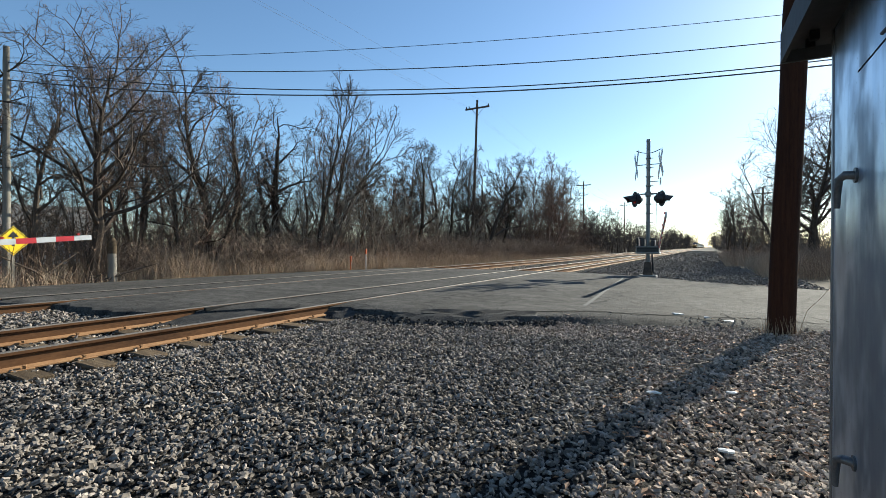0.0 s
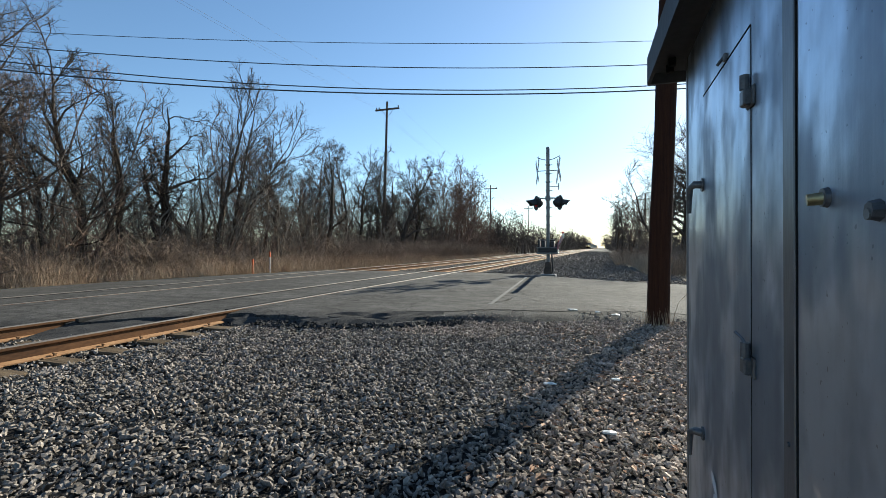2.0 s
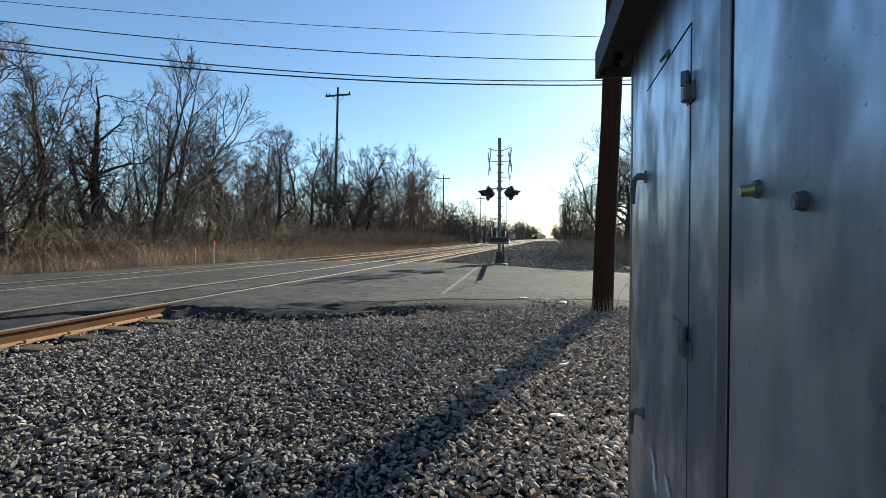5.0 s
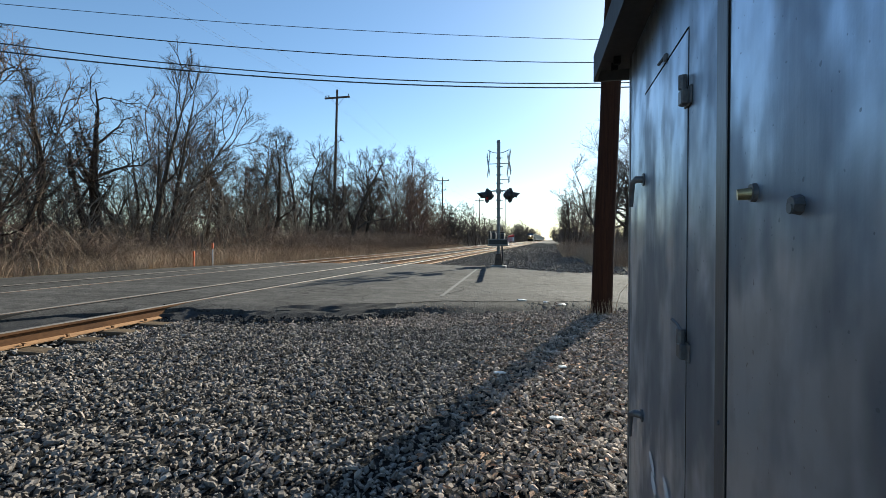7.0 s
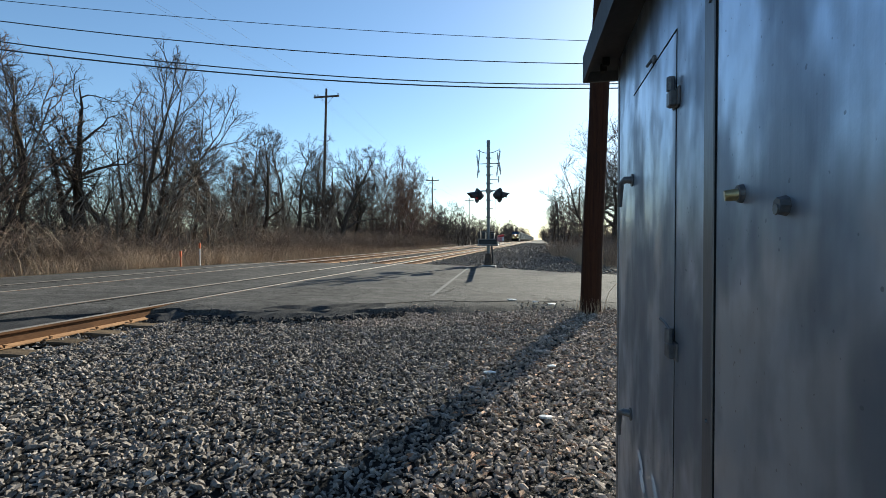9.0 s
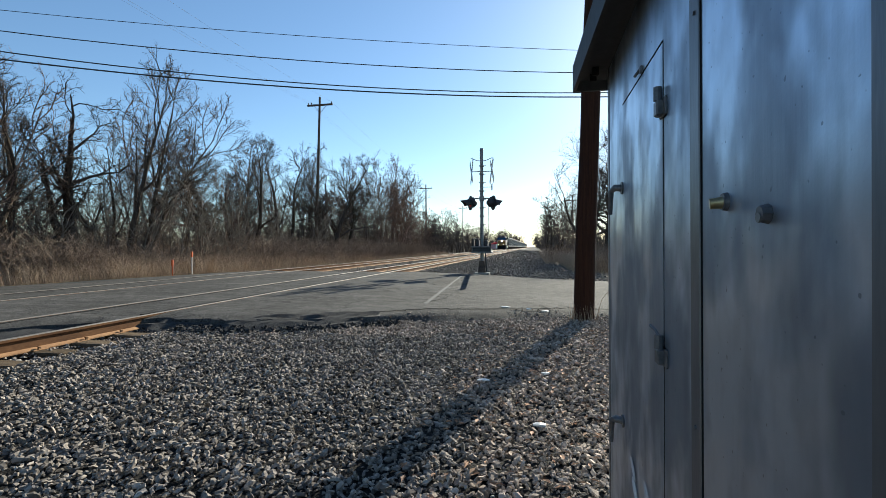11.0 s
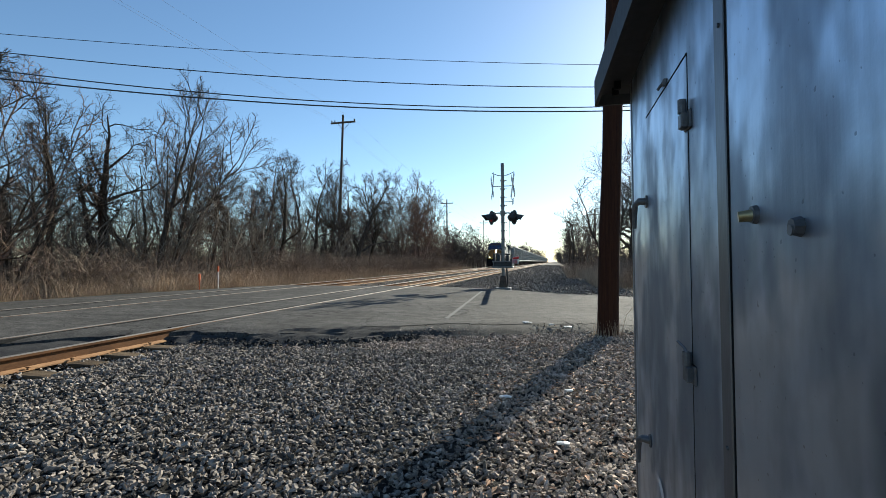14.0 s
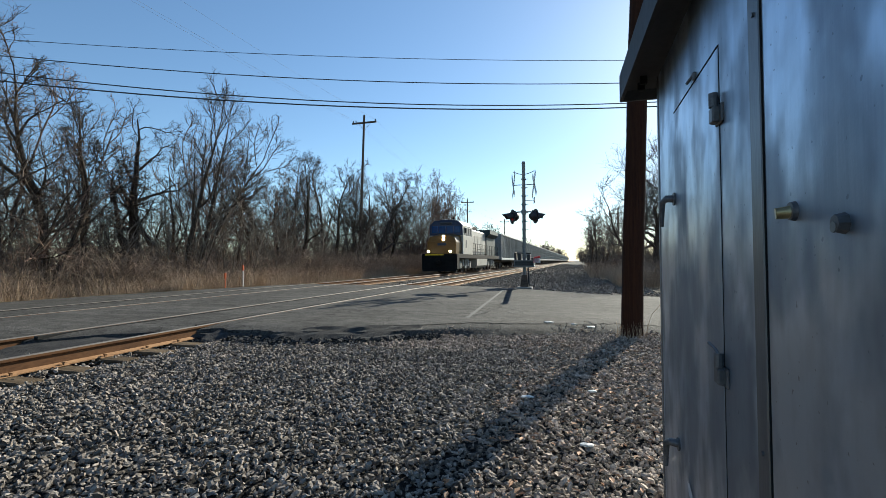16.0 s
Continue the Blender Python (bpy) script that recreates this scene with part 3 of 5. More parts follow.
# ---- bare trees ----
def grow(seed, height, trunk_r, stems=((0, 0, 1.0),), fork=0.3, angle=52, up=0.05, counts=(12, 6, 5, 3), reach=0.42, wig=0.10, thin=0.006, sides=(8, 5, 4, 3, 3), segs=(10, 6, 4, 2, 1)):
    """A leafless tree: its stems and limbs, and the crown of fine branches, as two shapes. stems: lean in x, lean in y, share of the height."""
    rnd = random.Random(seed)
    wood, crown = Shape(), Shape()
    floor = (0.03, 0.020, 0.012, thin * 1.15, thin)

    def limb(p, d, length, r, level):
        n = segs[level]
        pts, rad = [p.copy()], [r]
        for i in range(n):
            w = (wig, wig * 1.9, wig * 2.3, wig * 2.5, wig * 2.5)[level]
            d = (d + Vector((rnd.gauss(0, w), rnd.gauss(0, w), rnd.gauss(0, w) + up * (1.0, 1.2, 1.4, 1.0, 0.5)[level]))).normalized()
            p = p + d * length / n
            pts.append(p.copy())
            rad.append(max(r * (1 - 0.93 * ((i + 1) / n) ** 1.05), floor[level] * (0.4 if i == n - 1 else 1)))
        (wood if level < 2 else crown).tube(pts, rad, sides[level], caps=False)
        if level >= len(counts):
            return
        count = max(2, round(counts[level] * rnd.uniform(0.8, 1.2)))
        lo = (fork, 0.28, 0.22, 0.15)[level]
        roll = rnd.uniform(0, 6.28)
        for k in range(count):
            t = lo + (0.98 - lo) * (k + rnd.random()) / count
            i = min(int(t * n), n - 1)
            q = pts[i].lerp(pts[i + 1], t * n - i)
            dd = (pts[i + 1] - pts[i]).normalized()
            roll += 2.4 + rnd.gauss(0, 0.5)
            u = dd.orthogonal().normalized()
            side = u * math.cos(roll) + dd.cross(u) * math.sin(roll)
            a = radians(min(85, max(22, rnd.gauss(angle * (1.1 - 0.3 * t if level == 0 else 1.0), 11))))
            nd = dd * math.cos(a) + side * math.sin(a)
            if level == 0:
                ln = height * reach * (1.1 - 0.68 * t) * rnd.uniform(0.7, 1.25)
            else:
                ln = length * (0, 0.52, 0.55, 0.62)[level] * (1.15 - 0.55 * t) * rnd.uniform(0.7, 1.25)
            limb(q, nd, ln, max(rad[i] * rnd.uniform(0.48, 0.68), floor[level + 1]), level + 1)

    for k, (lx, ly, h) in enumerate(stems):
        limb(Vector((0.12 * k * (1 if lx > 0 else -1), 0, -0.15)), Vector((lx, ly, 1)).normalized(), height * h * 0.92, trunk_r * (1 if k == 0 else 0.8), 0)
    k = height / max(p[2] for p in wood.v + crown.v)
    for q in (wood, crown):
        q.v = [(x * k, y * k, z * k) for x, y, z in q.v]
    return wood, crown


# kind: height, trunk radius, stems, fork, angle, up, branch counts, reach, wiggle, bark
TREE_KINDS = {
    "maple": (10.0, 0.25, ((0.02, 0, 1.0),), 0.24, 54, 0.055, (18, 8, 6, 4), 0.62, 0.06, "dark"),
    "vase": (10.0, 0.17, ((-0.06, 0, 1.0), (0.12, 0.05, 0.97), (0.26, -0.1, 0.85)), 0.36, 36, 0.04, (9, 6, 6, 3), 0.42, 0.06, "grey"),
    "gnarled": (10.0, 0.33, ((0.03, 0, 1.0), (0.24, 0.1, 0.72)), 0.30, 54, 0.03, (9, 7, 6, 3), 0.42, 0.14, "dark"),
    "leaning": (10.0, 0.22, ((0.12, 0, 1.0), (-0.55, 0.1, 0.8)), 0.36, 44, 0.04, (9, 7, 5, 3), 0.36, 0.10, "dark"),
    "slender": (10.0, 0.17, ((0.02, 0.03, 1.0),), 0.30, 42, 0.05, (17, 7, 6, 3), 0.34, 0.08, "grey"),
    "twin": (10.0, 0.19, ((-0.14, 0.02, 1.0), (0.16, -0.04, 0.9)), 0.30, 44, 0.05, (11, 7, 5, 3), 0.36, 0.10, "grey"),
    "twiggy": (10.0, 0.10, ((-0.1, 0, 1.0), (0.2, 0.1, 0.9), (-0.35, 0.1, 0.8), (0.05, -0.25, 0.85)), 0.14, 42, 0.05, (10, 6, 5, 3), 0.36, 0.09, "red"),
    "young": (5.0, 0.05, ((0.05, 0, 1.0), (-0.2, 0.1, 0.8)), 0.2, 42, 0.07, (9, 6, 4, 2), 0.34, 0.10, "pale"),
    "crooked": (10.0, 0.26, ((-0.12, 0.05, 1.0),), 0.26, 56, 0.03, (14, 7, 6, 4), 0.46, 0.14, "dark"),
}
BARKS = {"grey": M_BARK, "dark": M_BARK_DARK, "red": M_BARK_RED, "pale": M_BARK_PALE}
TREES = {}


def build_tree_kinds():
    for i, (kind, (h, r, stems, fk, an, up, counts, reach, wig, bark)) in enumerate(TREE_KINDS.items()):
        for v in range(2):
            wood, crown = grow(140 + 10 * i + v, h, r, stems, fk, an, up, counts, reach, wig)
            TREES[kind, v] = (wood.mesh("trunk", BARKS[bark], smooth=True), crown.mesh("crown", BARKS[bark]))


def tree(kind, x, y, height, turn=0.0, variant=0, label="bare leafless tree at the edge of the woods"):
    w, c = TREES[kind, variant]
    t = thing("tree", label, "tree", "bare trees", at=pose(x, y, ground_z(x, y) - 0.03, 0, 0, turn))
    scale = height / TREE_KINDS[kind][0]
    t.scale = (scale, scale, scale)
    part("trunk", w, None, t)
    part("crown", c, None, t, "fine bare twigs")
    return t


# the trees that can be told apart along the edge of the woods
EDGE_TREES = [
    ("maple", -12.6, 7.65, 10.6, 20, 0), ("crooked", -13.8, 4.6, 9.2, 70, 0), ("slender", -13.1, 6.1, 7.8, 0, 1), ("twiggy", -15.4, 5.6, 8.6, 40, 1),
    ("slender", -14.4, 9.9, 9.4, 40, 0), ("twin", -13.2, 10.9, 6.6, 50, 0), ("twiggy", -14.6, 12.0, 10.2, 10, 0), ("twiggy", -15.8, 10.4, 10.4, 130, 1),
    ("twin", -14.9, 13.4, 10.0, 110, 1), ("gnarled", -13.5, 15.7, 8.8, 50, 0), ("slender", -15.2, 15.2, 9.4, 90, 1),
    ("vase", -13.1, 18.7, 11.4, 42, 0), ("twin", -15.2, 19.4, 8.2, 10, 1), ("twiggy", -14.6, 21.6, 10.0, 60, 1), ("slender", -13.6, 22.6, 8.2, 0, 0),
    ("leaning", -13.3, 28.6, 9.6, 35, 0), ("twin", -14.2, 25.0, 7.8, 140, 0), ("twiggy", -14.8, 28.0, 8.4, 10, 0), ("slender", -14.0, 33.5, 11.0, 120, 1), ("twin", -14.6, 36.5, 10.8, 200, 0), ("slender", -14.8, 31.0, 9.8, 200, 0),
    ("gnarled", -13.0, 38.2, 9.2, 100, 1), ("crooked", -13.4, 42.0, 10.8, 150, 0), ("twin", -14.0, 45.5, 11.8, 20, 1), ("slender", -14.4, 49.0, 12.0, 60, 0), ("slender", -14.8, 40.0, 11.2, 30, 1),
    ("twiggy", -12.7, 50.0, 11.8, 80, 0), ("twiggy", -12.0, 53.0, 13.0, 190, 1), ("twiggy", -11.6, 56.5, 13.4, 20, 0), ("twiggy", -12.0, 60.0, 12.8, 250, 1), ("twiggy", -13.2, 55.0, 12.8, 120, 0), ("twiggy", -12.6, 64.0, 11.4, 10, 1),
    ("twiggy", -12.8, 68.0, 8.8, 300, 0), ("twiggy", -13.0, 76.0, 8.8, 100, 1), ("twin", -14.0, 83.0, 8.8, 100, 1),
    ("young", -12.3, 17.0, 4.8, 30, 0), ("young", -12.0, 20.4, 5.2, 120, 1), ("young", -11.8, 21.6, 4.6, 220, 0), ("young", -12.4, 14.4, 4.4, 300, 1),
    ("young", -12.4, 11.4, 4.0, 60, 0), ("young", -12.0, 24.6, 5.0, 10, 1), ("young", -12.2, 30.5, 4.8, 80, 0), ("young", -12.0, 35.0, 5.0, 170, 1), ("young", -12.6, 26.6, 5.4, 80, 0), ("young", -12.5, 18.6, 5.6, 190, 1),
]
LINE_TREES = [
    ("slender", 7.6, 51, 7.2, 20, 0), ("twin", 7.3, 61, 7.4, 80, 1), ("young", 8.6, 46, 5.2, 150, 0), ("slender", 7.6, 73, 7.8, 10, 1), ("twin", 8.6, 56, 7.6, 300, 0),
    ("twiggy", 9.4, 49, 6.8, 60, 1), ("maple", 11.7, 40, 12.0, 170, 1), ("crooked", 12.4, 43, 9.6, 200, 0), ("twin", 14.6, 44, 11.2, 33, 0), ("gnarled", 16.2, 40, 10.0, 10, 1),
    ("twin", 8.0, 88, 8.2, 70, 1), ("twin", 10.3, 41, 10.5, 140, 0), ("crooked", 11.0, 44, 10.8, 330, 1), ("young", 10.2, 41, 5.4, 70, 1),
]


def build_woods():
    build_tree_kinds()
    rnd = random.Random(9)
    for k, x, y, s, turn, v in EDGE_TREES:
        tree(k, x, y, s, turn, v)
    # the woods behind them
    for i in range(30):
        y = -3 + 95 * (i + rnd.random()) / 30
        x = -17 - 13 * rnd.random() ** 1.2
        k = rnd.choice(("slender", "twin", "gnarled", "crooked", "twin", "slender"))
        if y < 24 and i % 2:
            continue
        tree(k, x, y, rnd.uniform(7.6, 9.4) * (1.15 if y > 30 else 1.0), rnd.uniform(0, 360), i % 2, "bare grey tree inside the woods")
    for k, x, y, s, turn, v in LINE_TREES:
        tree(k, x, y, s, turn, v, "bare tree in dry brush beside the line")
    far = Shape()
    kinds = [grow(380 + i, h, 0.15, ((0.05, 0, 1.0), (-0.2, 0.1, 0.85)), 0.2, 46, 0.05, (10, 6, 4), 0.38, 0.12, 0.022, (3, 3, 3, 3, 3), (4, 3, 2, 1, 1)) for i, h in enumerate((9, 10, 8.5))]
    for side, x0, n in ((-1, -12.2, 80), (1, 7.8, 30)):
        for i in range(n):
            y = 84 + 520 * ((i + rnd.random()) / n) ** 1.6
            x = x0 + side * 9 * rnd.random() ** 1.5
            w, c = kinds[rnd.randrange(3)]
            a, sc = rnd.uniform(0, 6.28), rnd.uniform(0.72, 1.12) * ((1.0 if side < 0 else 0.8) + 0.8 * (y - 84) / 520)
            ca, sa = math.cos(a) * sc, math.sin(a) * sc
            for q in (w, c):
                far.add([(x + ca * u - sa * v, y + sa * u + ca * v, -0.4 + z * sc) for u, v, z in q.v], q.f)
    for _ in range(4200):
        right = rnd.random() < 0.34
        y = 78 + 560 * rnd.random() ** 1.5
        x = 8.0 + 16 * rnd.random() if right else -11.6 - 18 * rnd.random()
        h, r = rnd.uniform(1.5, 5.0) * (0.75 if right else 1.0), rnd.uniform(0.03, 0.07)
        lx, ly = rnd.gauss(0, 0.25) * h, rnd.gauss(0, 0.25) * h
        far.tube([(x, y, -0.6), (x + lx * 0.4, y + ly * 0.4, h * 0.5), (x + lx, y + ly, h)], [r, r * 0.7, 0.015], 3, caps=False)
        for _ in range(5):
            t, a, l = rnd.uniform(0.2, 0.95), rnd.uniform(0, 6.28), rnd.uniform(0.6, 1.6)
            p = Vector((x + lx * t * t, y + ly * t * t, h * t))
            far.tube([p, p + Vector((l * math.cos(a), l * math.sin(a), l * rnd.uniform(-0.1, 0.9)))], [0.035, 0.02], 3, caps=False)
    solid("far_woods", far, M_WOODS, "distant bare woods along both sides of the line", "woods", "stuff")


def build_shrubs():
    """Rounded mounds of arching briar stems in front of the woods."""
    rnd = random.Random(77)
    kinds = []
    for k in range(3):
        s = Shape()
        for _ in range(120):
            a, l, up = rnd.uniform(0, 6.28), rnd.uniform(0.5, 1.35), rnd.uniform(0.6, 1.5)
            bx, by = rnd.gauss(0, 0.3), rnd.gauss(0, 0.3)
            pts = [Vector((bx, by, -0.1)), Vector((bx + l * 0.35 * math.cos(a), by + l * 0.35 * math.sin(a), up * 0.75)), Vector((bx + l * 0.75 * math.cos(a), by + l * 0.75 * math.sin(a), up)), Vector((bx + l * 1.15 * math.cos(a), by + l * 1.15 * math.sin(a), up * rnd.uniform(0.5, 1.0)))]
            s.tube(pts, [0.0055, 0.005, 0.004, 0.0025], 3, caps=False)
            for _ in range(3):
                i = rnd.randrange(1, 3)
                p = pts[i].lerp(pts[i + 1], rnd.random())
                s.tube([p, p + Vector((rnd.gauss(0, 0.18), rnd.gauss(0, 0.18), rnd.gauss(0.08, 0.15)))], [0.004, 0.002], 3, caps=False)
        kinds.append(s.mesh("briar", M_BRIAR))
    for _ in range(66):
        y = 3 + 62 * rnd.random() ** 1.1
        edge = -11.6 if y < 9 else (-10.8 if y < 15 else (-10.2 if y < 24 else -9.4))
        x, sc_ = edge - 1.8 * rnd.random(), rnd.uniform(0.7, 1.5)
        if y < 9.5:
            x, sc_ = x - 1.2, 0.55 * sc_
        t = thing("shrub", "rounded mound of bare brown briar stems", "shrub", "briar mounds", at=pose(x, y, ground_z(x, y), 0, 0, rnd.uniform(0, 360)))
        t.scale = (sc_ * 1.1, sc_ * 1.1, sc_)
        part("briar", kinds[rnd.randrange(3)], None, t)
    for _ in range(12):
        x, y, sc_ = 9.2 + 5 * rnd.random(), 25 + 25 * rnd.random(), rnd.uniform(0.6, 1.1)
        t = thing("shrub", "rounded mound of bare brown briar stems", "shrub", "briar mounds", at=pose(x, y, ground_z(x, y), 0, 0, rnd.uniform(0, 360)))
        t.scale = (sc_, sc_, sc_)
        part("briar", kinds[rnd.randrange(3)], None, t)


def build_brush():
    """Thicket stems, dry grass and briars at the foot of the woods."""
    rnd = random.Random(17)
    s = Shape()

    def stem(x, y, h):
        z = ground_z(x, y) - 0.05
        dx, dy = rnd.gauss(0, 0.22) * h, rnd.gauss(0, 0.22) * h
        r = 0.004 + 0.004 * h * rnd.random()
        pts = [(x, y, z), (x + dx * 0.3, y + dy * 0.3, z + h * 0.5), (x + dx, y + dy, z + h)]
        s.tube(pts, [r, r * 0.75, 0.003], 3, caps=False)
        for _ in range(rnd.randint(1, 4)):
            t = rnd.uniform(0.25, 0.95)
            px, py, pz = x + dx * t * t, y + dy * t * t, z + h * t
            l = h * rnd.uniform(0.15, 0.45)
            a = rnd.uniform(0, 6.28)
            s.tube([(px, py, pz), (px + l * 0.7 * math.cos(a), py + l * 0.7 * math.sin(a), pz + l * rnd.uniform(0.2, 0.9))], [0.005, 0.0025], 3, caps=False)

    for _ in range(5200):
        y = -3 + 73 * rnd.random() ** 1.25
        x = -11.2 - 7 * rnd.random() ** 1.4
        stem(x, y, rnd.uniform(0.8, 3.2) * (0.65 if x > -12.2 else 1.0))
    for _ in range(2200):
        y = 20 + 60 * rnd.random()
        x = -8.6 - 3.5 * rnd.random()
        stem(x, y, rnd.uniform(0.5, 1.9) * (0.5 if x > -9.3 else 1))
    for _ in range(2600):
        y = 22 + 50 * rnd.random() ** 1.3
        x = 6.9 + (1.1 if y < 34 else 0) + 7 * rnd.random()
        stem(x, y, rnd.uniform(0.5, 1.6))
    solid("brush", s, M_BRUSH, "tangled dry brown brush along the woods", "brush", "stuff")
    th = Shape()

    def sapling(x, y, h):
        z = ground_z(x, y) - 0.05
        lx, ly = rnd.gauss(0, 0.12) * h, rnd.gauss(0, 0.12) * h
        r = 0.006 * h
        pts = [Vector((x, y, z)), Vector((x + lx * 0.2 + rnd.gauss(0, 0.1), y + ly * 0.2, z + h * 0.36)), Vector((x + lx * 0.6 + rnd.gauss(0, 0.15), y + ly * 0.6, z + h * 0.7)), Vector((x + lx, y + ly, z + h))]
        th.tube(pts, [r, r * 0.75, r * 0.45, 0.004], 3, caps=False)
        for _ in range(rnd.randint(9, 15)):
            t = rnd.uniform(0.15, 0.98) * 3
            i = min(int(t), 2)
            p = pts[i].lerp(pts[i + 1], t - i)
            a, l = rnd.uniform(0, 6.28), h * rnd.uniform(0.12, 0.32) * (1.2 - t / 4)
            q = p + Vector((l * 0.75 * math.cos(a), l * 0.75 * math.sin(a), l * rnd.uniform(0.25, 0.9)))
            th.tube([p, q], [0.009, 0.004], 3, caps=False)
            for _ in range(3):
                w = p.lerp(q, rnd.uniform(0.3, 1.0))
                a2, l2 = a + rnd.gauss(0, 0.9), l * rnd.uniform(0.3, 0.6)
                th.tube([w, w + Vector((l2 * math.cos(a2), l2 * math.sin(a2), l2 * rnd.uniform(0.1, 1.0)))], [0.006, 0.003], 3, caps=False)

    for _ in range(820):
        y = -4 + 94 * rnd.random() ** 1.15
        x = -12.6 - 11 * rnd.random() ** 1.15
        sapling(x, y, rnd.uniform(2.2, 6.2) * (0.8 if x > -13.6 else 1.0))
    for _ in range(150):
        sapling(9.6 + 8 * rnd.random(), 34 + 60 * rnd.random(), rnd.uniform(1.8, 4.5))
    solid("thicket", th, M_THICKET, "dense thicket of bare grey saplings in the woods", "thicket", "stuff")
    deep = Shape()
    for _ in range(1500):
        y = -12 + 130 * rnd.random() ** 0.8
        x = -25 - 22 * rnd.random()
        h, r = rnd.uniform(2.0, 6.5), rnd.uniform(0.02, 0.08)
        lx, ly = rnd.gauss(0, 0.22) * h, rnd.gauss(0, 0.22) * h
        z = ground_z(x, y) - 0.1
        deep.tube([(x, y, z), (x + lx * 0.4, y + ly * 0.4, z + h * 0.5), (x + lx, y + ly, z + h)], [r, r * 0.7, 0.01], 3, caps=False)
        for _ in range(8):
            t, a, l = rnd.uniform(0.2, 0.95), rnd.uniform(0, 6.28), rnd.uniform(0.6, 1.8)
            p = Vector((x + lx * t * t, y + ly * t * t, z + h * t))
            deep.tube([p, p + Vector((l * math.cos(a), l * math.sin(a), l * rnd.uniform(-0.2, 0.9)))], [0.03, 0.012], 3, caps=False)
    solid("deep_woods", deep, M_WOODS, "bare stems deep inside the woods", "woods", "stuff")
    g = Shape()

    def blade(x, y, h):
        z = ground_z(x, y) - 0.03
        a = rnd.uniform(0, 6.28)
        w = rnd.uniform(0.0025, 0.006)
        lx, ly = rnd.gauss(0, 0.42) * h, rnd.gauss(0, 0.42) * h
        c, q = w * math.cos(a), w * math.sin(a)
        mx, my, mz = x + lx * 0.4, y + ly * 0.4, z + h * 0.65
        g.add([(x - c, y - q, z), (x + c, y + q, z), (mx + 0.7 * c, my + 0.7 * q, mz), (mx - 0.7 * c, my - 0.7 * q, mz), (x + lx, y + ly, z + h)], [(0, 1, 2, 3), (3, 2, 4)])

    for _ in range(60000):
        y = -3 + 45 * rnd.random() ** 1.2
        edge = -10.7 if y < 8 else (-10.0 if y < 13 else -8.9)
        x = edge - 2.6 * rnd.random() ** 1.3
        if y < 19 and y < 13.5 + (x + 9.2) * 1.0 and x > -10.4:
            continue
        if 5.2 < y < 8.2 and rnd.random() < 0.75:
            continue
        if wob(x, y, 0.9, 8) < rnd.uniform(-0.5, 0.1):
            continue
        blade(x, y, rnd.uniform(0.25, 1.0) * (0.8 + 0.6 * wob(x, y, 0.45, 3) + 0.3))
    for _ in range(12000):
        y = 19 + 60 * rnd.random() ** 1.3
        x = -8.2 - 1.6 * rnd.random()
        blade(x, y, rnd.uniform(0.15, 0.7))
    for _ in range(16000):
        y = 23 + 45 * rnd.random() ** 1.4
        x = 6.6 + (1.0 if y < 34 else 0) + 6 * rnd.random() ** 1.2
        blade(x, y, rnd.uniform(0.3, 1.25))
    solid("dry_grass", g, M_GRASS, "tall dry tan grass along the road and tracks", "grass", "stuff")


# ---- the signal case beside the camera ----
CASE_X = 6.14


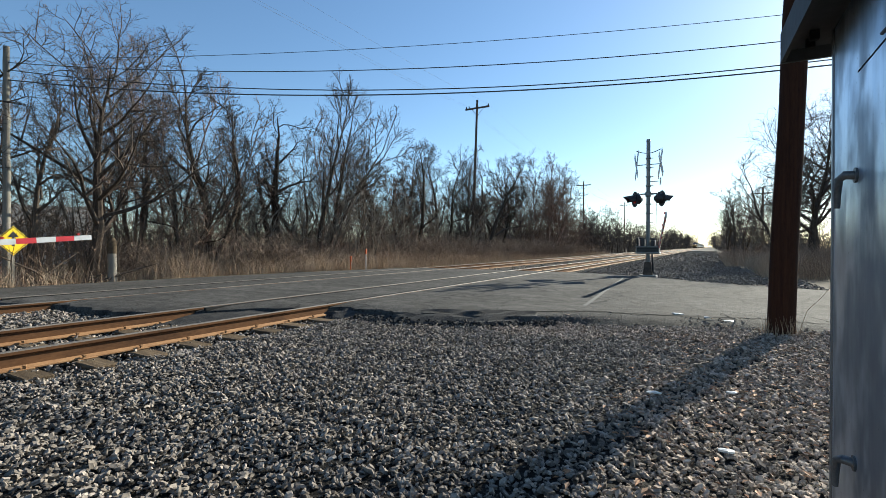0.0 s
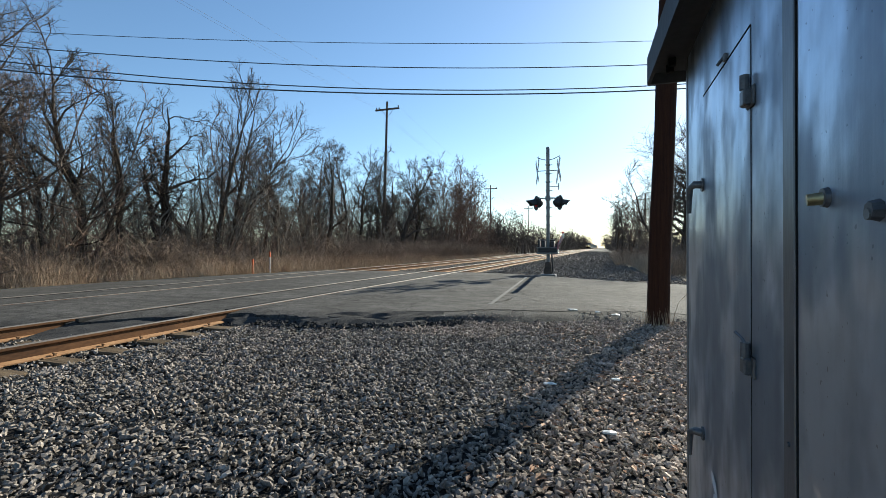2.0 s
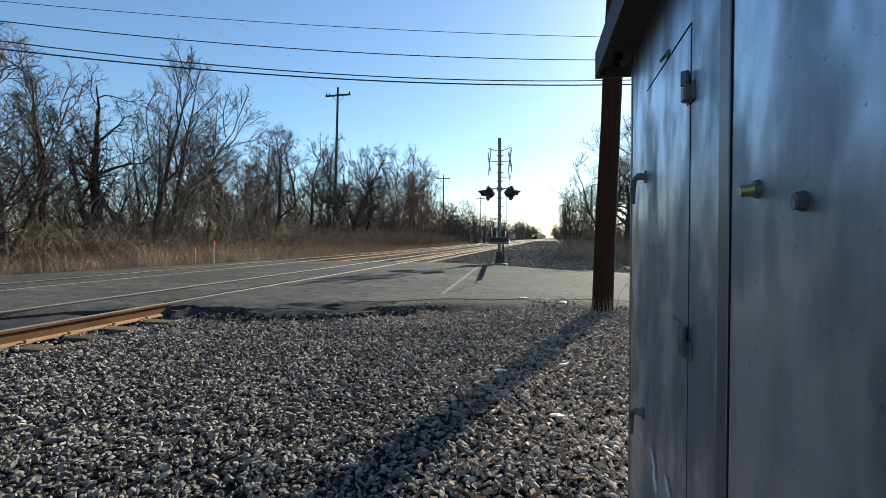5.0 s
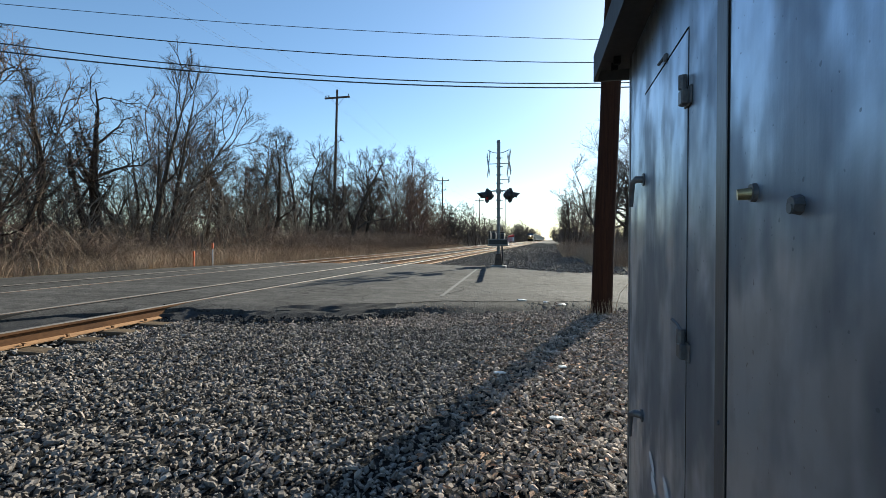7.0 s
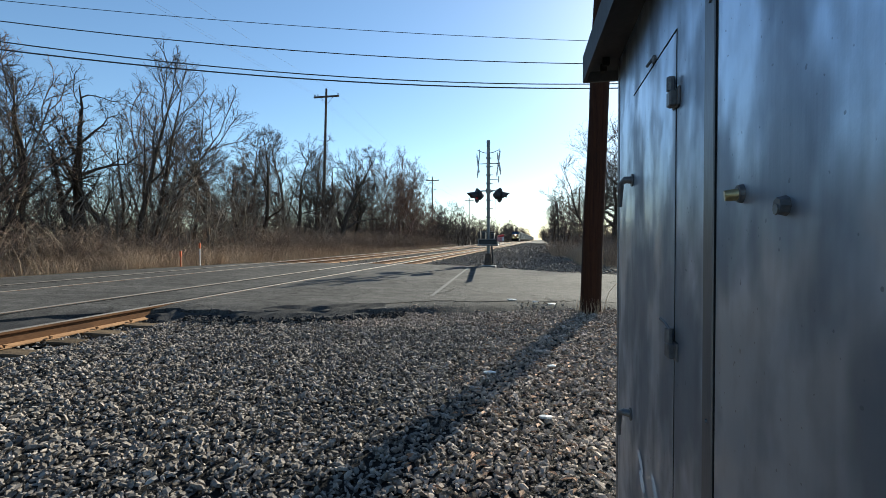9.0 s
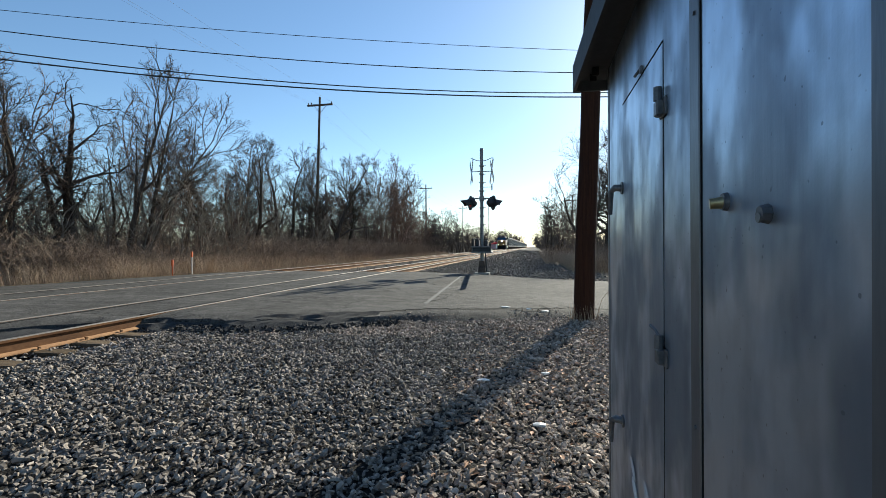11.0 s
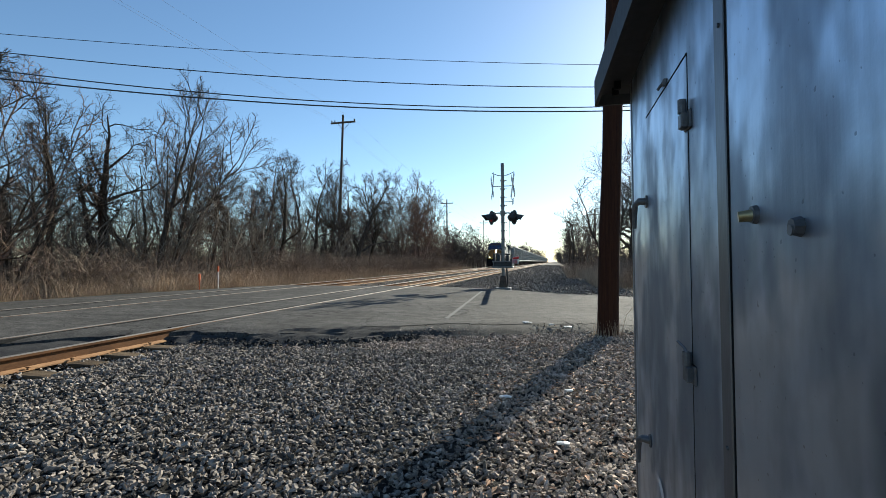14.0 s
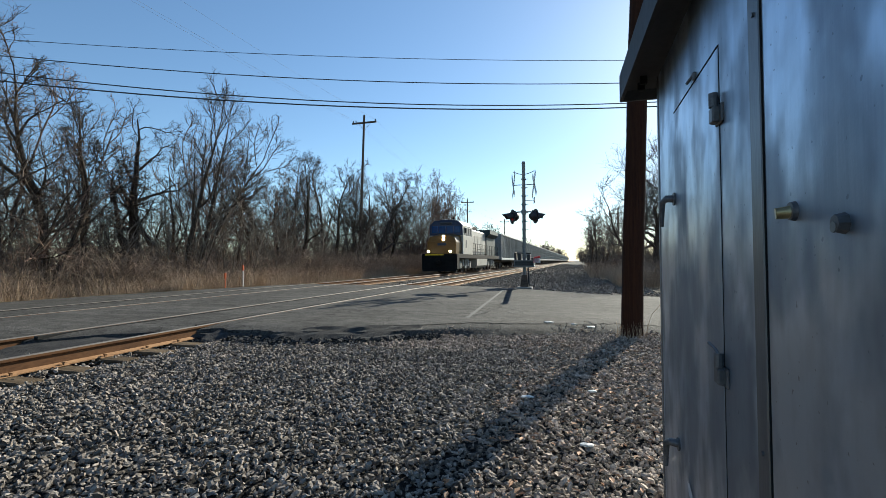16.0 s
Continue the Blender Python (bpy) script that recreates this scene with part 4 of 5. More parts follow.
def build_case():
    case = thing("signal_case", "tall grey aluminium signal case with locked doors", "signal cabinet")
    z0, z1, X = -0.3, 1.84, CASE_X
    part("body", Shape().box(X - 0.002, X + 0.95, -1.6, 2.22, z0, z1, 0.008), M_CASE, case)
    far_door = part("door", Shape().box(X - 0.004, X + 0.012, 1.304, 2.17, -0.05, 1.552, 0.003), M_CASE, case, "locked aluminium door")
    part("door_gap", Shape().box(X - 0.0032, X + 0.014, 1.3005, 1.304, -0.05, 1.556).box(X - 0.0045, X + 0.014, 1.304, 1.87, 1.552, 1.556), M_GAP, case)
    part("edge_strip", Shape().box(X - 0.0068, X + 0.01, 1.014, 1.076, z0, z1 - 0.004, 0.004).lean(0.006, 0.77), M_CASE_EDGE, case, "grey upright cover strip")
    part("door_gap", Shape().box(X - 0.0055, X + 0.01, 1.0118, 1.0134, z0, z1 - 0.006).lean(0.006, 0.77), M_GAP, case)
    near_door = part("door", Shape().box(X - 0.0045, X + 0.012, 0.513, 1.006, z0 + 0.02, z1 - 0.01, 0.003), M_CASE, case, "scuffed aluminium panel with two locks")
    part("edge_strip", Shape().box(X - 0.016, X + 0.01, 0.45, 0.509, z0, z1 - 0.004, 0.004), M_CASE_EDGE, case)
    part("door", Shape().box(X - 0.0045, X + 0.012, -1.55, 0.446, z0 + 0.02, z1 - 0.01, 0.003), M_CASE, case)
    part("corner_trim", Shape().box(X - 0.006, X + 0.03, 2.195, 2.226, z0, z1, 0.004), M_CASE_EDGE, case)
    ro = Shape().prism([(X - 0.15, 1.775), (X - 0.135, 1.775), (X - 0.135, 1.845), (X + 1.08, 1.845), (X + 1.08, 1.775), (X + 1.095, 1.775), (X + 1.095, 1.90), (X + 0.475, 2.0), (X - 0.15, 1.90)], "y", -1.8, 2.36)
    corner = Vector((X - 0.15, 2.36, 0))
    askew = Matrix.Translation(corner) @ pose(0, 0, 0, 0, 0, 2.0) @ Matrix.Translation(-corner)
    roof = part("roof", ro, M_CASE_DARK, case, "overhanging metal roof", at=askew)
    part("soffit", Shape().box(X - 0.133, X + 0.004, -1.78, 2.345, 1.82, 1.843).box(X + 0.005, X + 1.0, 2.23, 2.35, 1.82, 1.843), M_CASE_DARK, roof, "dark roof underside")
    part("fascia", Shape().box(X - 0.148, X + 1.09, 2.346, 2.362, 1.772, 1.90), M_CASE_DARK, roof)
    for k in (2.17, 2.25):
        part("bracket", Shape().box(X - 0.08, X - 0.05, k, k + 0.022, 1.785, 1.822, 0.003), M_GAP, case)
    part("latch", Shape().box(X - 0.012, X, 1.53, 1.545, 1.552, 1.578, 0.003).tube([(X - 0.008, 1.54, 1.57), (X - 0.02, 1.57, 1.556)], 0.005, 6), M_HANDLE, case)
    for zz, opened in ((1.352, False), (0.69, True)):
        hinge = part("hinge", Shape().box(X - 0.024, X - 0.004, 1.283, 1.318, zz, zz + 0.042, 0.004).box(X - 0.008, X, 1.266, 1.326, zz - 0.004, zz + 0.046, 0.003), M_HANDLE, case, "cast metal lift-off hinge")
        part("pin", Shape().tube([(X - 0.017, 1.30, zz + 0.042), (X - 0.017, 1.30, zz + 0.078)], 0.011, 10), M_HANDLE, hinge)
        if opened:
            part("lever", Shape().tube([(X - 0.017, 1.30, zz + 0.076), (X - 0.022, 1.31, zz + 0.088), (X - 0.03, 1.335, zz + 0.098)], 0.004, 8), M_CASE_EDGE, hinge)
    for zz in (1.232, 0.325):
        h = part("handle", Shape().tube([(X, 1.875, zz), (X - 0.03, 1.885, zz + 0.003), (X - 0.042, 1.905, zz - 0.008), (X - 0.043, 1.915, zz - 0.05), (X - 0.043, 1.92, zz - 0.10)], [0.015, 0.014, 0.012, 0.010, 0.008], 10), M_HANDLE, case, "curved dark door handle", smooth=True)
        part("rose", Shape().tube([(X - 0.010, 1.875, zz), (X + 0.002, 1.875, zz)], 0.024, 14), M_HANDLE, h)
    lock = part("lock", Shape().tube([(X - 0.030, 0.893, 1.082), (X - 0.008, 0.888, 1.084)], [0.0095, 0.011], 24), M_BRASS, near_door, "protruding dull brass lock barrel")
    part("lock_rose", Shape().tube([(X - 0.012, 0.886, 1.085), (X, 0.886, 1.085)], [0.015, 0.018], 24), M_HANDLE, lock)
    cap = part("lock", Shape().tube([(X - 0.017, 0.735, 1.053), (X - 0.006, 0.735, 1.053), (X, 0.735, 1.053)], [0.012, 0.015, 0.016], 8), M_HANDLE, near_door, "hexagonal metal lock cap")
    part("lock_face", Shape().tube([(X - 0.019, 0.735, 1.048), (X - 0.0165, 0.735, 1.048)], 0.008, 8), M_GALV, cap)
    for zz in (0.62, 1.5, 0.1):
        part("rivet", Shape().tube([(X - 0.011, 1.043, zz), (X - 0.007, 1.043, zz)], 0.005, 8), M_CASE_EDGE, case)
    mk = Shape()
    rnd = random.Random(2)
    dabs = ((1.688, 0.229, 0.050, 0.022, -0.5), (1.658, 0.168, 0.055, 0.026, -0.5), (1.482, 0.240, 0.048, 0.024, -0.5), (1.60, 0.135, 0.035, 0.02, -0.3))
    for cy, cz, a, b, tilt in dabs:
        n = 14
        pts = []
        for i in range(n):
            t = 6.2832 * i / n
            u, v = a * math.cos(t) * rnd.uniform(0.8, 1.1), b * math.sin(t) * rnd.uniform(0.85, 1.1)
            pts.append((X - 0.0075, cy + u * math.cos(tilt) + v * math.sin(tilt), cz - u * math.sin(tilt) + v * math.cos(tilt)))
        mk.add(pts, [tuple(range(n))])
    part("paint_mark", mk, M_MARK, far_door, "faded white paint dabs")


M_HOUSE = material("pale clapboard", (0.5, 0.46, 0.42), (0.62, 0.58, 0.54), 0.8, scale=3, bump=0.2, stretch=(0.3, 0.3, 8))
M_ROOF = material("grey shingle", (0.12, 0.115, 0.11), (0.2, 0.19, 0.18), 0.9, scale=3, bump=0.4)


# ---- poles and cables ----
def wobbly_pole(name, base, top, r0, r1, mat, label, seed=1, sides=16, n=14):
    rnd = random.Random(seed)
    pole = thing(name, label, "utility pole", at=pose(*base))
    b, t = Vector((0, 0, -0.2)), Vector(top) - Vector(base)
    pts = [b.lerp(t, i / n) + Vector((rnd.gauss(0, 0.006), rnd.gauss(0, 0.006), 0)) for i in range(n + 1)]
    part("shaft", Shape().tube(pts, [(r0 + (r1 - r0) * i / n) * rnd.uniform(0.975, 1.025) for i in range(n + 1)], sides), mat, pole, smooth=True)
    return pole


def cable(name, a, b, sag, r, mat, label, n=28):
    a, b = Vector(a), Vector(b)
    pts = [a.lerp(b, i / n) - Vector((0, 0, 4 * sag * (i / n) * (1 - i / n))) for i in range(n + 1)]
    return solid(name, Shape().tube(pts, r, 5), mat, label, "cable", group="overhead cables")


LINE_POLES = [(-13.9, -6.0, 14.3), (-13.6, 39.8, 14.3), (-14.2, 85.0, 12.2), (-14.2, 131.0, 12.2), (-14.2, 178.0, 12.0)]


def build_poles():
    p = wobbly_pole("utility_pole", (6.63, 8.38, -0.28), (6.97, 8.33, 9.2), 0.18, 0.135, M_POLE, "leaning brown creosoted wooden pole beside the asphalt")
    tuft = Shape()
    rnd = random.Random(8)
    for _ in range(70):
        a, d = rnd.uniform(0, 6.28), rnd.uniform(0.14, 0.26)
        x, y, h = 6.62 + d * math.cos(a), 8.3 + d * math.sin(a), rnd.uniform(0.08, 0.34)
        w, l = 0.004, rnd.uniform(-0.1, 0.1)
        tuft.add([(x - w, y, -0.3), (x + w, y, -0.3), (x + l, y + rnd.uniform(-0.1, 0.05), -0.28 + h)], [(0, 1, 2)])
    tuft.tube([(6.83, 8.3, -0.3), (6.93, 8.25, 0.1), (7.08, 8.2, 0.3), (7.18, 8.2, 0.45)], 0.004, 3)
    solid("weeds", tuft, M_GRASS, "dry weeds round the foot of the wooden pole", "grass", "stuff")
    wobbly_pole("utility_pole", (-11.9, 5.2, -0.35), (-11.85, 5.2, 6.75), 0.10, 0.075, M_POLE_GREY, "pale grey weathered pole at the road edge", 4)
    # cables over the road
    for z_l, z_r, sag, r in ((6.42, 6.21, 0.31, 0.007), (6.29, 5.64, 0.50, 0.011), (6.08, 5.13, 0.646, 0.013), (5.79, 5.01, 0.566, 0.016)):
        a, b = Vector((-11.85, 5.2, z_l)), Vector((8.3, 13.1, z_r))
        c = a + (b - a) * 1.9
        n, pts = 44, []
        for i in range(n + 1):
            t = 1.9 * i / n
            pts.append(a + (b - a) * t - Vector((0, 0, 4 * sag * t * (1 - t))))
        solid("cable", Shape().tube(pts, r, 5), M_WIRE, "black cable sagging over the road", "cable", group="overhead cables")
    for i, (x, y, z) in enumerate(LINE_POLES[1:4] + [(11.5, 72.0, 8.0)]):
        lean = 0.55 if i == 0 else 0.0
        pole = thing("line_pole", "dark old wooden line pole with one crossarm", "utility pole", "poles along the line", at=pose(x - lean, y, -0.45))
        part("shaft", Shape().tube([(0, 0, 0), (lean * 0.5, 0, z * 0.5), (lean, 0, z + 1.1)], [0.16, 0.135, 0.10], 10), M_POLE_FAR, pole, smooth=True)
        arm = part("crossarm", Shape().box(lean - 1.25, lean + 1.25, -0.07, 0.07, z + 0.3, z + 0.45, 0.01), M_POLE_FAR, pole)
        for u in (-1.15, -0.85, 1.15):
            part("insulator", Shape().tube([(lean + u, 0, z + 0.45), (lean + u, 0, z + 0.52), (lean + u, 0, z + 0.56), (lean + u, 0, z + 0.64)], [0.025, 0.05, 0.06, 0.03], 8), M_BLACK, arm)
        for u in (-0.6, 0.6):
            part("brace", Shape().tube([(lean + u, 0.08, z + 0.32), (lean * 0.95, 0.1, z - 0.35)], 0.018, 5), M_POLE_FAR, pole)
    for a, b in zip(LINE_POLES[:-1], LINE_POLES[1:]):
        for u in (-1.15, -0.85, 1.15):
            cable("line_wire", (a[0] + u, a[1], a[2] + 0.15), (b[0] + u, b[1], b[2] + 0.15), 0.7, 0.0045, M_WIRE_THIN, "thin wire strung between the line poles", 16)


def build_stump():
    """A weathered post at the foot of the big tree, and fallen branches beside it."""
    p = thing("wooden_post", "short pale weathered post with a dark top under the bare trees", "post", at=pose(-11.4, 7.7, ground_z(-11.4, 7.7)))
    part("shaft", Shape().tube([(0.06, 0, -0.1), (0.02, 0, 0.6), (0, 0, 1.15)], [0.15, 0.13, 0.125], 12), M_POLE_GREY, p, smooth=True)
    part("top", Shape().tube([(0, 0, 1.15), (-0.01, 0, 1.55), (-0.02, 0, 1.66)], [0.135, 0.14, 0.08], 12), M_TIE, p, "dark tarred top", smooth=True)
    rnd = random.Random(23)
    for _ in range(12):
        x, y = rnd.uniform(-12.2, -11.2), rnd.uniform(5.3, 7.2)
        a, l, rise = rnd.uniform(-0.5, 0.5) + rnd.choice((1.57, -1.57)), rnd.uniform(0.9, 2.2), rnd.uniform(0.1, 1.3)
        z = ground_z(x, y)
        pts = [(x, y, z), (x + 0.5 * l * math.cos(a), y + 0.5 * l * math.sin(a), z + rise * 0.55 + 0.04), (x + l * math.cos(a), y + l * math.sin(a), z + rise)]
        solid("fallen_branch", Shape().tube(pts, [rnd.uniform(0.04, 0.07), 0.035, 0.015], 7), M_BARK_DARK, "dead fallen branch leaning in the dry brush", "branch", group="fallen branches", smooth=True)


# ---- crossing signal with gate ----
MAST = (3.63, 19.5)
GATE_ARMS = []


def build_signal(x, y, turn, label):
    """In its own space the arm points to -y and the lamps look along +x and -x."""
    sg = thing("crossing_signal", label, "crossing signal", "crossing signals", at=pose(x, y, road_z(x) - 0.03, 0, 0, turn))
    sg.scale = (1.075, 1.075, 1.075)
    part("base", Shape().box(-0.3, 0.3, -0.3, 0.3, -0.12, 0.04, 0.02), M_CONCRETE, sg)
    part("foot", Shape().prism([(-0.15, 0.04), (0.15, 0.04), (0.15, 0.1), (0.10, 0.5), (-0.10, 0.5), (-0.15, 0.1)], "y", -0.11, 0.11), M_TRUCK, sg, "tapered cast mast foot")
    mast = part("mast", Shape().tube([(0, 0, 0.05), (0, 0, 4.85)], 0.068, 14).tube([(0, 0, 4.85), (0, 0, 4.93)], [0.078, 0.06], 14), M_GALV, sg, "galvanised steel mast", smooth=True)
    for i in range(9):
        z = 1.6 + 0.33 * i
        part("step", Shape().tube([(0, 0, z), (0.17, 0, z)], 0.011, 6).box(-0.085, 0.085, -0.08, 0.08, z - 0.025, z + 0.025, 0.006), M_GALV, mast)
    # gate machine
    box = part("gate_machine", Shape().box(-0.40, 0.40, -0.24, 0.26, 0.80, 0.86, 0.01).box(-0.38, 0.38, -0.2, 0.24, 0.86, 1.04, 0.01).box(-0.41, 0.41, -0.25, 0.26, 1.04, 1.08, 0.01), M_GALV, sg, "grey gate machine on the mast")
    part("machine_window", Shape().box(-0.35, 0.35, -0.216, -0.201, 0.875, 1.03, 0.004), M_BLACK, box)
    part("motor_case", Shape().box(-0.37, -0.30, -0.18, 0.2, 1.08, 1.38, 0.02).box(-0.25, -0.10, -0.15, 0.2, 1.08, 1.34, 0.02).box(0.10, 0.24, -0.15, 0.2, 1.08, 1.3, 0.02).tube([(-0.36, 0, 1.36), (0.26, 0, 1.33)], 0.03, 8), M_BLACK, box)
    part("conduit", Shape().tube([(0.13, 0.05, 0.8), (0.15, 0.05, 0.45), (0.16, 0.06, 0.05)], 0.03, 8), M_BLACK, box)
    # lamps on a bracket, each with a round background and a long hood
    part("lamp_bracket", Shape().tube([(-0.44, 0, 2.93), (-0.2, 0, 2.96), (0.2, 0, 2.96), (0.44, 0, 2.93)], 0.026, 8).box(-0.09, 0.09, -0.09, 0.09, 2.86, 3.04, 0.01), M_GALV, sg)
    for sx in (-1, 1):
        spot = pose(sx * 0.40, 0, 2.78, 0, 0, 28 if sx < 0 else 180 + 28) @ Matrix.Diagonal((1.3, 1.15, 1.15, 1))
        # in the lamp's own space it looks along -x
        lamp = part("lamp", Shape().tube([(0.16, 0, 0), (0.08, 0, 0), (-0.03, 0, 0)], [0.06, 0.15, 0.16], 16).tube([(0.04, 0, 0.1), (0.04, 0, 0.2)], 0.03, 8), M_BLACK, sg, "black round flashing lamp", at=spot, smooth=True)
        part("background", Shape().tube([(-0.03, 0, 0), (-0.045, 0, 0)], 0.25, 20), M_BLACK, lamp)
        n, vs, fs = 12, [], []
        for i in range(n + 1):
            a = math.pi * (-0.15 + 1.3 * i / n)
            c, q = math.cos(a), math.sin(a)
            long = 0.32 * (0.55 + 0.45 * max(0.0, q))
            for rr, dd in ((0.15, 0.04), (0.15 - 0.06 * long, 0.04 + long), (0.14 - 0.06 * long, 0.04 + long), (0.142, 0.04)):
                vs.append((-dd, rr * c, rr * q - 0.12 * dd))
        for i in range(n):
            fs += [(4 * i + k, 4 * i + (k + 1) % 4, 4 * i + 4 + (k + 1) % 4, 4 * i + 4 + k) for k in range(4)]
        part("hood", Shape().add(vs, fs), M_BLACK, lamp)
        part("lens", Shape().tube([(-0.046, 0, 0), (-0.06, 0, 0)], [0.14, 0.12], 16), M_REDLENS, lamp, "red lens")
    # crossbucks on both faces, on a short arm
    for sx in (-1, 1):
        part("sign_arm", Shape().tube([(0, 0, 4.42), (sx * 0.2, 0, 4.46), (sx * 0.42, 0, 4.55)], 0.014, 6), M_GALV, sg)
        for a in (-1, 1):
            bl = Shape().box(-0.006, 0.006, -0.61, 0.61, -0.11, 0.11)
            part("crossbuck_blade", bl, M_WHITE, sg, "white crossbuck board seen edge on", at=pose(sx * (0.40 + 0.012 * a), 0, 4.02, a * 45, 0, 14))
        part("sign_clamp", Shape().tube([(0, 0, 4.02), (sx * 0.4, 0, 4.02)], 0.016, 6), M_GALV, sg)
    part("track_count_plate", Shape().box(-0.006, 0.006, -0.16, 0.16, -0.12, 0.12), M_WHITE, sg, "small white plate below the crossbuck", at=pose(0.4, 0, 3.4, 0, 0, 12))
    part("plate_clamp", Shape().tube([(0, 0, 3.4), (0.4, 0, 3.4)], 0.012, 6), M_GALV, sg)
    part("drop_rod", Shape().tube([(0.27, -0.06, 2.62), (0.27, -0.06, 1.5)], 0.01, 6), M_GALV, sg)
    # the arm turns about its pivot
    arm = thing("gate_arm", "", "")
    arm.parent = sg
    for key in ("label", "category"):
        if key in arm:
            del arm[key]
    arm.matrix_basis = pose(0.34, 0, 1.06)
    cw = Shape().box(-0.03, 0.03, 0.0, 0.75, -0.07, 0.07, 0.01).box(-0.055, 0.055, 0.5, 0.78, -0.13, 0.13, 0.02)
    part("counterweight", cw, M_BLACK, arm)
    length, w = 4.9, 0.40
    for i in range(12):
        y0, y1 = -0.25 - i * w, -0.25 - (i + 1) * w
        hh = 0.085 - 0.002 * i
        part("stripe", Shape().box(0.0, 0.035, y1, y0, -hh, hh), M_WHITE if i % 2 else M_RED, arm)
    for yy in (-1.6, -3.2, -4.75):
        part("arm_lamp", Shape().tube([(0.018, yy, 0.05), (0.018, yy, 0.08)], 0.014, 8).tube([(-0.02, yy, 0.10), (0.05, yy, 0.10)], 0.032, 10), M_REDLENS, arm, "small red arm lamp")
    GATE_ARMS.append(arm)
    return sg


def build_signs():
    s = thing("warning_sign", "yellow diamond road sign with a black arrow on a post", "road sign", at=pose(-11.45, 5.2, -0.35, 0, 0, 95))
    # its face looks along +x before the turn to the camera
    part("post", Shape().box(-0.03, 0.03, -0.03, 0.03, -0.1, 1.95), M_POLE_GREY, s)
    c, r = 1.50, 0.42
    def diamond(q, x0, x1):
        return Shape().prism([(0, c - q), (q, c), (0, c + q), (-q, c)], "y", x0, x1)
    part("plate", diamond(r, -0.04, -0.03), M_YELLOW, s)
    part("border", Shape().prism([(0, c - r * .94), (r * .94, c), (0, c + r * .94), (-r * .94, c), (-r * .94 + .02, c), (0, c + r * .94 - .02), (r * .94 - .02, c), (0, c - r * .94 + .02), (-r * .94 + .02, c), (-r * .94, c)], "y", -0.044, -0.0405), M_BLACK, s)
    part("arrow", Shape().prism([(-0.03, c - 0.16), (0.03, c - 0.16), (0.03, c + 0.1), (0.13, c + 0.1), (0.0, c + 0.27), (-0.13, c + 0.1), (-0.03, c + 0.1)], "y", -0.046, -0.0405).box(-0.09, 0.09, -0.046, -0.0405, c - 0.03, c + 0.03), M_BLACK, s, "black arrow")
    for x, y, h, col, lab in ((-8.35, 15.95, 0.85, M_ORANGE, "orange marker stake in dry grass"), (-8.5, 17.2, 1.2, M_WHITE, "white marker post with an orange top")):
        m = thing("marker_post", lab, "marker post", at=pose(x, y, ground_z(x, y)))
        part("stake", Shape().tube([(0, 0, -0.1), (0, 0, h * 0.9)], 0.02, 8), M_ORANGE if col is M_ORANGE else M_WHITE, m)
        part("cap", Shape().box(-0.035, 0.035, -0.035, 0.035, h * 0.9 - 0.22, h * 0.9 + 0.02, 0.01), M_ORANGE, m, "orange top")


# ---- the train ----
TRAIN = []


def wheelset(parent, y, x=0.755, r=0.50):
    wh = Shape()
    for s in (-1, 1):
        wh.tube([(s * (x - 0.06), y, r), (s * (x + 0.07), y, r)], r, 18)
        wh.tube([(s * (x - 0.085), y, r), (s * (x - 0.06), y, r)], r + 0.025, 18)
    wh.tube([(-x, y, r), (x, y, r)], 0.085, 8)
    part("wheelset", wh, M_TRUCK, parent)


